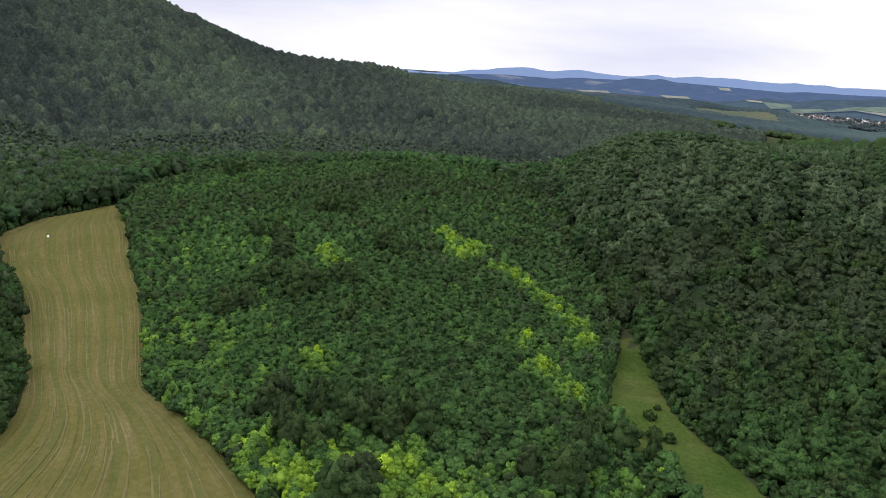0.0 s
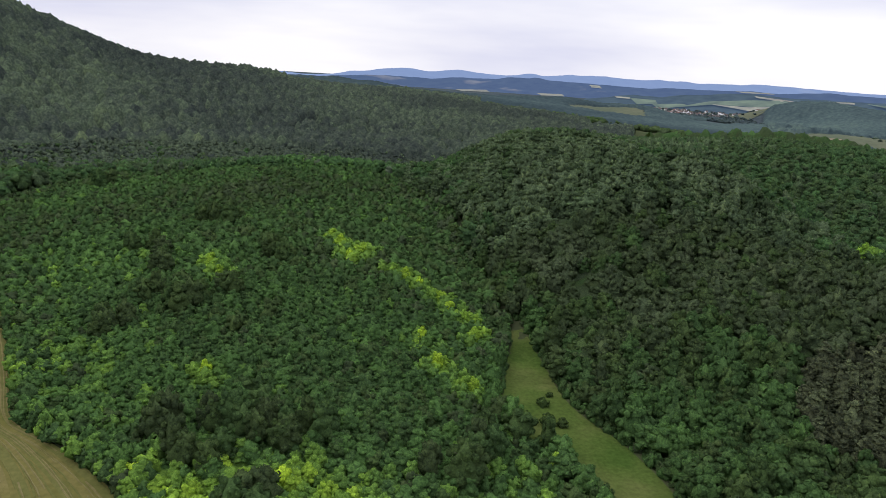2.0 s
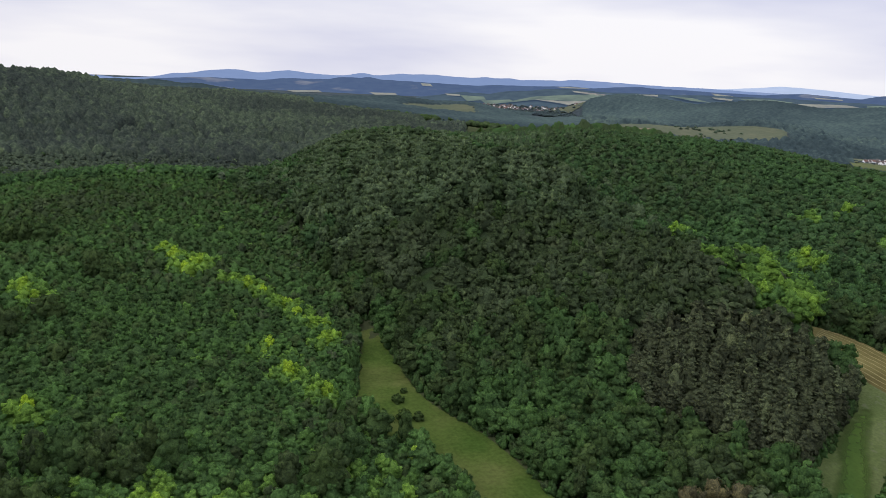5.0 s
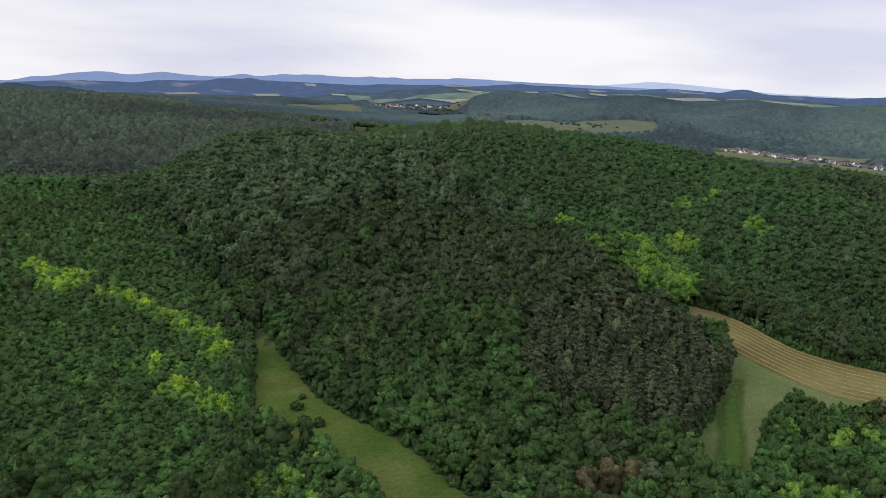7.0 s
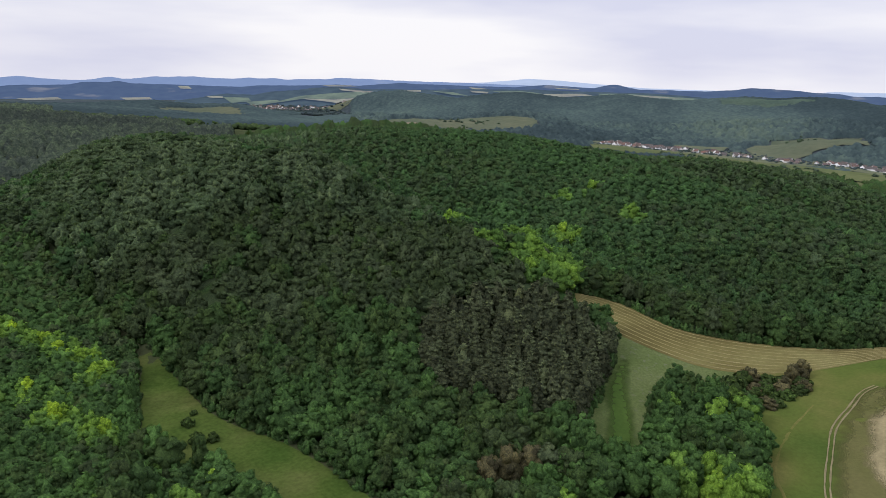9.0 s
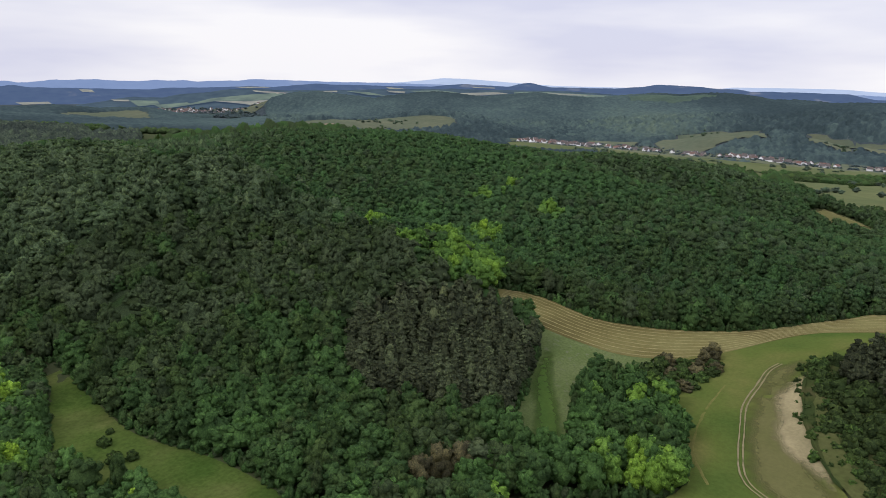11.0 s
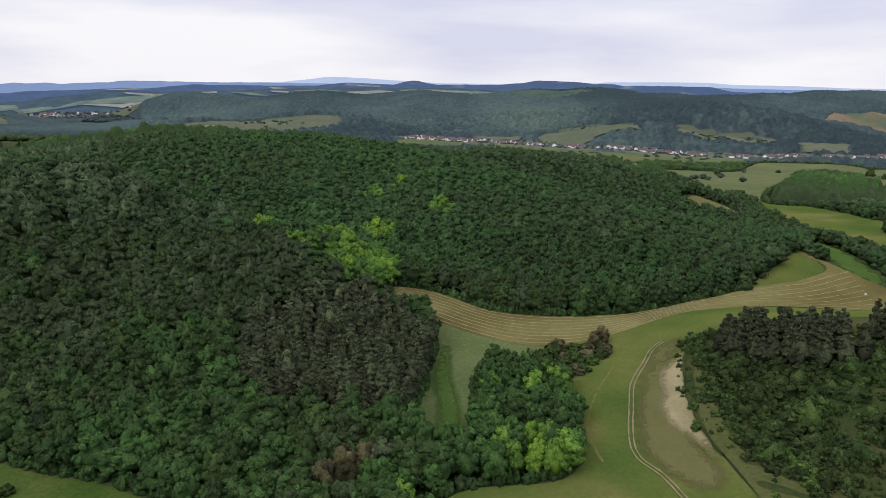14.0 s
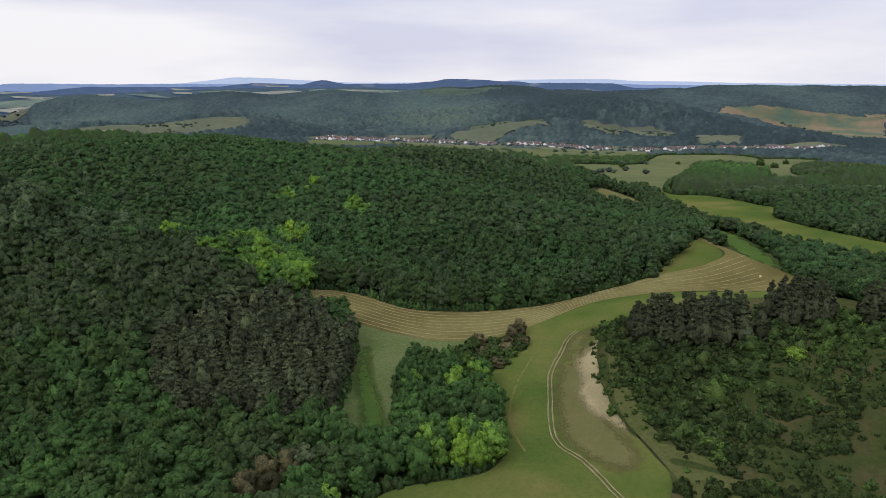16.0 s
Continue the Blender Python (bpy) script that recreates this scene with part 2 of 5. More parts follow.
def ground_material(name, stops, scale, fine, fine_amount=0.35, stretch=None, bump=0.3, rough=0.95, patch=None, thin=False):
    """Earth, grass or crop: large patches, fine grain, a little relief."""
    m, n, l, out = shader(name)
    col = ramp(n, l, noise_at(n, l, scale, 5, stretch), stops)
    g = ramp(n, l, noise_at(n, l, fine, 4), [(0.3, (0.62, 0.64, 0.6)), (0.7, (1.3, 1.28, 1.25))])
    col = mixed(n, l, "MULTIPLY", fine_amount, col, g)
    if patch:
        f = ramp(n, l, noise_at(n, l, patch[0], 4), [(patch[1], (0, 0, 0)), (patch[1] + 0.1, (1, 1, 1))])
        col = mixed(n, l, "MIX", f, col, patch[2])
    p = n.new("ShaderNodeBsdfDiffuse")
    p.inputs["Roughness"].default_value = rough
    l.new(col, p.inputs["Color"])
    b = n.new("ShaderNodeBump")
    b.inputs["Strength"].default_value, b.inputs["Distance"].default_value = bump, 0.3
    l.new(noise_at(n, l, fine * 1.7, 4), b.inputs["Height"])
    l.new(b.outputs["Normal"], p.inputs["Normal"])
    if not thin:
        l.new(p.outputs[0], out.inputs["Surface"])
        return m
    # patchy growth: the cover thins out raggedly towards its outline
    at = n.new("ShaderNodeAttribute")
    at.attribute_name = "cover"
    sm = n.new("ShaderNodeMath")
    sm.operation = "MULTIPLY_ADD"
    l.new(noise_at(n, l, 0.35, 6), sm.inputs[0])
    sm.inputs[1].default_value = 0.6
    l.new(at.outputs["Fac"], sm.inputs[2])
    fr = ramp(n, l, sm.outputs[0], [(0.36, (0, 0, 0)), (1.15, (1, 1, 1))])
    clear = n.new("ShaderNodeBsdfTransparent")
    mx = n.new("ShaderNodeMixShader")
    l.new(fr, mx.inputs[0])
    l.new(clear.outputs[0], mx.inputs[1])
    l.new(p.outputs[0], mx.inputs[2])
    l.new(mx.outputs[0], out.inputs["Surface"])
    return m


M_FLOOR = ground_material("forest_floor", [(0.3, (0.030, 0.040, 0.020)), (0.7, (0.050, 0.058, 0.028))], 0.03, 0.6)
M_MOWN = ground_material("mown_hay_meadow", [(0.28, (0.074, 0.080, 0.022)), (0.5, (0.102, 0.095, 0.031)), (0.72, (0.122, 0.105, 0.042))], 0.028, 0.5, 0.4)
M_SWATH = ground_material("dry_mown_grass", [(0.3, (0.104, 0.096, 0.036)), (0.7, (0.145, 0.126, 0.058))], 0.05, 0.7, 0.4)
M_SWATHG = ground_material("green_mown_grass", [(0.3, (0.080, 0.086, 0.026)), (0.7, (0.100, 0.098, 0.034))], 0.05, 0.7, 0.4)
M_MOWN_PALE = ground_material("pale_mown_lane", [(0.3, (0.088, 0.086, 0.026)), (0.5, (0.108, 0.098, 0.033)), (0.72, (0.124, 0.108, 0.044))], 0.05, 0.7, 0.4)
M_GLADE = ground_material("glade_grass", [(0.34, (0.034, 0.060, 0.013)), (0.5, (0.050, 0.074, 0.018)), (0.66, (0.072, 0.086, 0.027))], 0.05, 0.8, 0.5)
M_STUBBLE = ground_material("straw_stubble", [(0.36, (0.074, 0.064, 0.025)), (0.5, (0.097, 0.086, 0.034)), (0.64, (0.120, 0.112, 0.046))], 0.025, 0.6, 0.35)
M_STRAW = ground_material("windrow_straw", [(0.3, (0.135, 0.120, 0.056)), (0.7, (0.190, 0.170, 0.086))], 0.3, 1.6, 0.4)
M_MEADOW = ground_material("flowering_meadow", [(0.3, (0.062, 0.086, 0.030)), (0.7, (0.082, 0.102, 0.043))], 0.05, 1.1, 0.6, None, 0.3, 0.95, (0.5, 0.58, (0.085, 0.098, 0.056)))
M_LUSH = ground_material("lush_grass", [(0.3, (0.034, 0.064, 0.016)), (0.7, (0.046, 0.076, 0.019))], 0.08, 0.9, 0.4, thin=True)
M_CROP = ground_material("young_crop", [(0.36, (0.042, 0.066, 0.016)), (0.5, (0.060, 0.079, 0.020)), (0.62, (0.090, 0.091, 0.030))], 0.022, 0.8, 0.3)
M_SOIL = ground_material("thin_crop_on_soil", [(0.3, (0.070, 0.074, 0.027)), (0.7, (0.097, 0.091, 0.040))], 0.03, 0.9, 0.3, thin=True)
M_CHALK = ground_material("bare_pale_soil", [(0.3, (0.150, 0.132, 0.074)), (0.7, (0.225, 0.192, 0.112))], 0.08, 1.1, 0.4, thin=True)
M_PATH = ground_material("wheel_rut", [(0.3, (0.125, 0.112, 0.062)), (0.7, (0.175, 0.152, 0.092))], 0.2, 1.4, 0.4)
M_MARGIN = ground_material("olive_margin_grass", [(0.3, (0.046, 0.056, 0.019)), (0.7, (0.066, 0.070, 0.028))], 0.06, 0.7, 0.5)
M_SCRUB = ground_material("dry_hillside_grass", [(0.36, (0.022, 0.034, 0.012)), (0.5, (0.032, 0.041, 0.014)), (0.66, (0.050, 0.046, 0.022))], 0.06, 0.7, 0.5)
M_ROAD = ground_material("gravel_road", [(0.3, (0.132, 0.121, 0.105)), (0.7, (0.187, 0.171, 0.149))], 0.2, 1.2, 0.3)
M_ROCK = ground_material("pale_limestone", [(0.3, (0.22, 0.19, 0.15)), (0.7, (0.42, 0.37, 0.30))], 0.5, 2.2, 0.5, None, 0.8)
# far pasture colour with bluish air haze mixed in
M_FAR_GREEN = ground_material("hazed_pasture", [(0.3, (0.064, 0.080, 0.056)), (0.7, (0.092, 0.100, 0.066))], 0.008, 0.06, 0.3)
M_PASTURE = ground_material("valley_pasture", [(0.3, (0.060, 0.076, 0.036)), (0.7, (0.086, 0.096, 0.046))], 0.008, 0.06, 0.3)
# these four far ground colours also carry painted haze blue
M_FAR_OCHRE = ground_material("hazed_ripe_field", [(0.3, (0.13, 0.112, 0.080)), (0.7, (0.18, 0.152, 0.105))], 0.006, 0.05, 0.3)
M_FAR_WOOD = ground_material("hazed_undergrowth", [(0.35, (0.038, 0.050, 0.058)), (0.65, (0.050, 0.064, 0.068))], 0.01, 0.08, 0.4)
M_BALD = ground_material("hazed_hilltop_heath", [(0.35, (0.040, 0.062, 0.052)), (0.65, (0.056, 0.080, 0.062))], 0.01, 0.08, 0.4)
M_FAR_MIX = ground_material("hazed_patchy_field", [(0.38, (0.056, 0.084, 0.062)), (0.5, (0.092, 0.098, 0.062)), (0.62, (0.14, 0.11, 0.078))], 0.011, 0.05, 0.3)


def simple(name, colour, rough=0.8, grain=6.0, amount=0.25):
    m, n, l, out = shader(name)
    p = n.new("ShaderNodeBsdfPrincipled")
    p.inputs["Roughness"].default_value = rough
    g = ramp(n, l, noise_at(n, l, grain, 4), [(0.3, (0.6, 0.6, 0.6)), (0.7, (1.25, 1.25, 1.25))])
    l.new(mixed(n, l, "MULTIPLY", amount, colour, g), p.inputs["Base Color"])
    l.new(p.outputs[0], out.inputs["Surface"])
    return m


def house_paint(name, stops, rough=0.8):
    m, n, l, out = shader(name)
    p = n.new("ShaderNodeBsdfPrincipled")
    p.inputs["Roughness"].default_value = rough
    c = ramp(n, l, n.new("ShaderNodeObjectInfo").outputs["Random"], stops)
    g = ramp(n, l, noise_at(n, l, 0.8, 4), [(0.3, (0.75, 0.75, 0.75)), (0.7, (1.1, 1.1, 1.1))])
    l.new(mixed(n, l, "MULTIPLY", 0.6, c, g), p.inputs["Base Color"])
    l.new(p.outputs[0], out.inputs["Surface"])
    return m


M_BARK = simple("bark", (0.075, 0.06, 0.048), 0.95, 3.0, 0.5)
M_WALL = house_paint("house_render", [(0.0, (0.70, 0.70, 0.72)), (0.65, (0.78, 0.78, 0.80)), (0.8, (0.30, 0.26, 0.22)), (1.0, (0.20, 0.18, 0.17))])
M_ROOF = house_paint("roof_tiles", [(0.0, (0.072, 0.044, 0.038)), (0.4, (0.060, 0.048, 0.044)), (0.7, (0.052, 0.048, 0.048)), (1.0, (0.11, 0.052, 0.038))])
M_PANE = simple("window_glass_dark", (0.05, 0.06, 0.07), 0.2, 1.0, 0.1)
M_BALE = simple("hay_bale", (0.42, 0.36, 0.24), 0.95, 4.0, 0.6)
M_WHITE = simple("white_wrap", (0.75, 0.76, 0.74), 0.6, 2.0, 0.2)


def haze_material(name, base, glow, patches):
    """A far backdrop of hills, wooded slopes with pale fields; blue air haze is added as emission."""
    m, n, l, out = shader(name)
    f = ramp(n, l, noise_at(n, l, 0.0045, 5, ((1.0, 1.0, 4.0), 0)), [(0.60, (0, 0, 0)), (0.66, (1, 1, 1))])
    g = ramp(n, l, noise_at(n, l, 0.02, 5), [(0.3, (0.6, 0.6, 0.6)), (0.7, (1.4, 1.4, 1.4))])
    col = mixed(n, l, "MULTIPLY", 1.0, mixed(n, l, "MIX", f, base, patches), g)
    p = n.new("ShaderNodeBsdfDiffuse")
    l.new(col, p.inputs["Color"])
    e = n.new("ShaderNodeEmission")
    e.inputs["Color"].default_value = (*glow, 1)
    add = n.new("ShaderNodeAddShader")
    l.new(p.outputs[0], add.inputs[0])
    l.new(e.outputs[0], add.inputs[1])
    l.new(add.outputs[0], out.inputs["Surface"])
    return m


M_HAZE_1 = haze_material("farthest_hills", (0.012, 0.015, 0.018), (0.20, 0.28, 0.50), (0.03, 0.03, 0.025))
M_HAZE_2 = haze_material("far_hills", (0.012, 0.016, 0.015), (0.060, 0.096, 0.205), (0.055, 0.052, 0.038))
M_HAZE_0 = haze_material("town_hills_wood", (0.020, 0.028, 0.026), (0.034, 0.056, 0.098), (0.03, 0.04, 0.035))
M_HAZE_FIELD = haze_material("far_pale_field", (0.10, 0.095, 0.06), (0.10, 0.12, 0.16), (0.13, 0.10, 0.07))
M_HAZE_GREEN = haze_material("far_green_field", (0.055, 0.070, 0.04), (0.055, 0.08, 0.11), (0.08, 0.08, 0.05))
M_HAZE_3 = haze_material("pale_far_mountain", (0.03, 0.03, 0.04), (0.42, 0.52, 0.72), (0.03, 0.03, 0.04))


# ---- building helpers ----
def array_mesh(name, verts, sides, tint=None, material=None):
    """A mesh in which every run of `sides` vertices is one face."""
    verts = np.ascontiguousarray(verts, np.float32)
    count = len(verts)
    me = bpy.data.meshes.new(name)
    me.vertices.add(count)
    me.vertices.foreach_set("co", verts.ravel())
    me.loops.add(count)
    me.loops.foreach_set("vertex_index", np.arange(count, dtype=np.int32))
    me.polygons.add(count // sides)
    me.polygons.foreach_set("loop_start", np.arange(0, count, sides, dtype=np.int32))
    if tint is not None:
        a = me.attributes.new("tint", "FLOAT", "POINT")
        a.data.foreach_set("value", np.ascontiguousarray(tint, np.float32))
    me.update(calc_edges=True)
    if material:
        me.materials.append(material)
    return me


def crown_mesh(name, verts, tris, tint, material):
    """A softly shaded mesh of triangles with a tint for each corner."""
    verts, tris = np.ascontiguousarray(verts, np.float32), np.ascontiguousarray(tris, np.int32)
    me = bpy.data.meshes.new(name)
    me.vertices.add(len(verts))
    me.vertices.foreach_set("co", verts.ravel())
    me.loops.add(tris.size)
    me.loops.foreach_set("vertex_index", tris.ravel())
    me.polygons.add(len(tris))
    me.polygons.foreach_set("loop_start", np.arange(0, tris.size, 3, dtype=np.int32))
    me.polygons.foreach_set("use_smooth", np.ones(len(tris), bool))
    me.attributes.new("tint", "FLOAT", "POINT").data.foreach_set("value", np.ascontiguousarray(tint, np.float32))
    me.update(calc_edges=True)
    me.materials.append(material)
    return me


def part(name, bm, material, parent=None, label=""):
    me = bpy.data.meshes.new(name)
    bm.to_mesh(me)
    bm.free()
    me.materials.append(material)
    ob = new(name, me)
    ob.parent = parent
    return tagged(ob, label) if label else ob


def smooth_line(pts, step, closed=False):
    """A Catmull-Rom line through the points, cut into even steps."""
    p = np.array(pts, float)
    n = len(p)
    out = []
    for i in range(n if closed else n - 1):
        if closed:
            a, b, c, d = p[(i - 1) % n], p[i], p[(i + 1) % n], p[(i + 2) % n]
        else:
            a, b, c, d = p[max(i - 1, 0)], p[i], p[i + 1], p[min(i + 2, n - 1)]
        for k in np.linspace(0, 1, max(2, int(np.linalg.norm(c - b) / step) + 1), endpoint=False):
            out.append(0.5 * (2 * b + (c - a) * k + (2 * a - 5 * b + 4 * c - d) * k * k + (3 * b - a - 3 * c + d) * k ** 3))
    if not closed:
        out.append(p[-1])
    return np.array(out)


def resample(line, n):
    s = np.concatenate([[0], np.cumsum(np.linalg.norm(np.diff(line, axis=0), axis=1))])
    t = np.linspace(0, s[-1], n)
    return np.stack([np.interp(t, s, line[:, 0]), np.interp(t, s, line[:, 1])], 1)


def inside(x, y, poly):
    res = np.zeros(np.shape(x), bool)
    px, py = poly[:, 0], poly[:, 1]
    for i in range(len(poly)):
        j = i - 1
        hit = ((py[i] > y) != (py[j] > y)) & (x < (px[j] - px[i]) * (y - py[i]) / (py[j] - py[i] + 1e-12) + px[i])
        res ^= hit
    return res


def draped(name, pts, material, lift, step, label, wobble=0.0, curve=True, kind="structure", category="field", hold=True, feather=5.0):
    """A sheet of ground cover that follows the land inside an outline."""
    from mathutils.geometry import delaunay_2d_cdt
    line = smooth_line(pts, step, True) if curve else resample(np.array([*pts, pts[0]], float), int(len(pts) * 7))[:-1]
    if wobble:
        rng = np.random.default_rng(len(name) + len(line))
        line = line + rng.normal(0, wobble, line.shape)
    lo, hi = line.min(0), line.max(0)
    gx, gy = np.meshgrid(np.arange(lo[0], hi[0], step), np.arange(lo[1], hi[1], step))
    keep = inside(gx.ravel(), gy.ravel(), line)
    inner = np.stack([gx.ravel()[keep], gy.ravel()[keep]], 1)
    co = [Vector(p) for p in np.vstack([line, inner])]
    n = len(line)
    vs, _, fs, _, _, _ = delaunay_2d_cdt(co, [], [list(range(n))], 1, 1e-4)
    xy = np.array([tuple(v) for v in vs])
    z = height(xy[:, 0], xy[:, 1]) + lift
    me = bpy.data.meshes.new(name)
    me.from_pydata([(x, y, h) for (x, y), h in zip(xy, z)], [], fs)
    me.materials.append(material)
    seg_a, seg_b = line, np.roll(line, -1, axis=0)
    ab = seg_b - seg_a
    k = np.clip(((xy[:, None, :] - seg_a[None]) * ab[None]).sum(-1) / ((ab ** 2).sum(-1)[None] + 1e-9), 0, 1)
    gap = np.linalg.norm(xy[:, None, :] - seg_a[None] - k[..., None] * ab[None], axis=-1).min(1)
    cov = me.attributes.new("cover", "FLOAT", "POINT")
    cov.data.foreach_set("value", np.clip(gap / feather, 0, 1).astype(np.float32))
    ob = tagged(new(name, me), label, category, "", kind)
    if hold:
        OPEN.append(line)
        EDGED.append(name)
    return ob


OPEN, EDGED = [], []     # outlines that stay free of forest


def strip(name, line, width, lift, rise, material, parent=None, label="", rough=0.0, seed=0):
    """A low ridge of grass, straw or earth along a line on the land."""
    rng = np.random.default_rng(seed)
    line = np.asarray(line)
    d = np.gradient(line, axis=0)
    d /= np.linalg.norm(d, axis=1)[:, None] + 1e-9
    nrm = np.stack([-d[:, 1], d[:, 0]], 1)
    w = width * (1 + rough * rng.normal(0, 1, len(line)))[:, None]
    mid = line + nrm * rng.normal(0, rough * width * 0.35, len(line))[:, None]
    rows = [mid + nrm * w * 0.5, mid, mid - nrm * w * 0.5]
    bm = bmesh.new()
    grid = []
    for r, up in zip(rows, (0, rise, 0)):
        z = height(r[:, 0], r[:, 1]) + lift + up
        grid.append([bm.verts.new((x, y, h)) for (x, y), h in zip(r, z)])
    for a, b in zip(grid[:-1], grid[1:]):
        for i in range(len(line) - 1):
            bm.faces.new((a[i], a[i + 1], b[i + 1], b[i]))
    return part(name, bm, material, parent, label)


# ---- ground ----
def sheet_axis(lo, hi, n, k):
    u = np.linspace(np.arcsinh(lo / k), np.arcsinh(hi / k), n)
    return k * np.sinh(u)


gx, gy = sheet_axis(-4900, 4950, 330, 420), sheet_axis(-2500, 4950, 300, 420)
GX, GY = np.meshgrid(gx, gy)
GZ = height(GX, GY)
nx, ny = len(gx), len(gy)
idx = np.arange(nx * ny).reshape(ny, nx)
faces = np.stack([idx[:-1, :-1], idx[:-1, 1:], idx[1:, 1:], idx[1:, :-1]], -1).reshape(-1, 4)
me = bpy.data.meshes.new("ground")
me.from_pydata(np.stack([GX, GY, GZ], -1).reshape(-1, 3), [], faces)
me.polygons.foreach_set("use_smooth", np.ones(len(faces), bool))
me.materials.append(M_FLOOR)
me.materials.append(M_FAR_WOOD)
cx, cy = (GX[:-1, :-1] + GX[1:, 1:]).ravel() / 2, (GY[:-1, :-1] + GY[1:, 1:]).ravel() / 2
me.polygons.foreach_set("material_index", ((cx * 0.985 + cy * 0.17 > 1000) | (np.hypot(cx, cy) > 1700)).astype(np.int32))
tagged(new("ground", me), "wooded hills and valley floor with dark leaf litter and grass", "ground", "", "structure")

# ---- fields ----
A_LEFT = [(-221, 372), (-225, 352), (-223, 335), (-201, 300), (-172, 265), (-152, 235), (-125, 191), (-117, 166), (-120, 140), (-130, 100)]
A_RIGHT = [(-190, 397), (-178, 372), (-166, 354), (-140, 300), (-126, 276), (-103, 226), (-90, 196), (-71, 179), (-42, 147), (-10, 100)]
field_a = draped("hay_meadow", A_LEFT[::-1] + [(-208, 386)] + A_RIGHT, M_MOWN, 0.15, 8, "mown yellow-green hay meadow with curving swath lines beside woods")
la, ra = smooth_line(A_LEFT, 4), smooth_line(A_RIGHT, 4)


la, ra = resample(la, 90), resample(ra, 90)
for i in range(14):
    k = (i + 0.5) / 14
    ln = la * (1 - k) + ra * k
    strip("mown_lane", ln[1:-1], 2.2, 0.2, 0.04, M_SWATHG if i % 2 else M_MOWN_PALE, field_a, "", 0.06, i)
for i in range(44):
    k = (i + 0.6) / 44.4
    rng = np.random.default_rng(i)
    ln = la * (1 - k) + ra * k
    drift = np.convolve(rng.normal(0, 1.0, 104), np.ones(15) / 15, "valid")
    ln = ln + np.stack([drift, drift * 0.4], 1)
    at = 2 + int(rng.integers(0, 8))
    while at < 84:
        run = int(rng.integers(8, 34))
        strip("swath", ln[at:min(at + run, 89)], rng.uniform(0.25, 0.6), 0.3, 0.08, M_SWATH if rng.random() < 0.6 else M_SWATHG, field_a, "", 0.25, i)
        at += run + int(rng.integers(3, 14))

glade = draped("glade", [(74, 264), (62, 222), (54, 196), (52, 186), (66, 168), (70, 150), (72, 120), (91, 118), (91, 150), (87, 174), (81, 189),
                         (77.5, 204), (77.5, 226), (77, 250)], M_GLADE, 0.15, 6, "small grassy forest glade with scattered bushes")

S_FAR = [(238, 188), (247, 186), (256, 181), (262, 172), (260, 158), (262, 146), (271, 134), (286, 119), (313, 93), (352, 74), (376, 61), (411, 38), (444, 22)]
S_NEAR = [(232, 184), (229, 172), (227, 160), (227, 149), (229, 136), (234, 122), (247, 110), (277, 93), (310, 76), (324, 58), (346, 28), (380, 0)]
straw = draped("straw_field", S_NEAR + [(408, -8), (432, 16), (452, 40), (462, 49), (455, 50), (437, 33), (414, 38)] + S_FAR[::-1][2:], M_STUBBLE, 0.6, 3.5,
               "harvested straw field with pale curved windrows below a wooded hill")
fa, ne = resample(smooth_line(S_FAR, 4), 110), resample(smooth_line(S_NEAR, 4), 110)
for i in range(9):
    k = (i + 0.55) / 9.2
    strip("windrow", (ne * (1 - k) + fa * k)[2:-1], 0.62, 0.70, 0.06, M_STRAW, straw, "", 0.25, 40 + i)

meadow = draped("pale_meadow", [(231, 158), (230.5, 149), (232, 137), (237, 124), (250, 112), (232, 107), (214, 116), (196, 118), (172, 104), (160, 100), (160, 116), (184, 130), (206, 140), (220, 156)],
                M_MEADOW, 0.46, 6, "pale green flowering meadow between pine wood and straw field")
draped("lush_strip", [(208, 141), (212, 137), (196, 126), (180, 112), (168, 104), (162, 112), (172, 119), (188, 132)], M_LUSH, 0.62, 2.5, "strip of lush dark green grass along the pine edge")
crop = draped("crop_field", [(249, 115), (280, 97), (316, 79), (329, 60), (314, 50), (280, 60), (256, 62), (236, 56), (213, 45), (190, 27), (172, 12), (150, 10), (120, 40), (118, 84), (140, 88),
                             (161, 68), (182, 70), (204, 84), (228, 97)], M_CROP, 0.5, 7, "green crop field curving between grove and scrubby knoll")
draped("thin_crop_patch", [(262, 76), (274, 64), (252, 62), (232, 55), (208, 42), (190, 29), (176, 32), (180, 48), (190, 58), (212, 67), (236, 73)], M_SOIL, 0.6, 3,
       "brownish thin crop on dry soil inside the field bend", 0.4, feather=9.0)
draped("bare_soil_edge", [(262, 56), (249, 55), (242, 54), (233, 51), (224, 45), (212, 39.5), (203, 36), (196, 36), (200, 43), (206, 52), (214, 59), (225, 62), (238, 67), (249, 66), (259, 62)], M_CHALK, 0.68, 1.6,
       "pale bare soil along the field margin", 0.15, feather=6.5)
RUT = smooth_line([(266, 73), (258, 74.5), (247, 73.5), (228, 71.5), (211, 66), (193, 59.5), (184, 54), (179, 45.5), (172, 38), (166, 32), (155, 18)], 3)
for off in (-0.68, 0.68):
    d = np.gradient(RUT, axis=0)
    d /= np.linalg.norm(d, axis=1)[:, None]
    strip("wheel_rut", RUT + np.stack([-d[:, 1], d[:, 0]], 1) * off, 0.55, 0.74, 0.03, M_PATH, crop, "pale worn wheel rut", 0.25, 7)
strip("grass_track", smooth_line([(176, 62), (186, 70), (196, 75), (217, 80.5), (240, 83)], 3), 0.7, 0.60, 0.02, M_SWATHG, crop, "faint yellowish mown track", 0.35, 12)
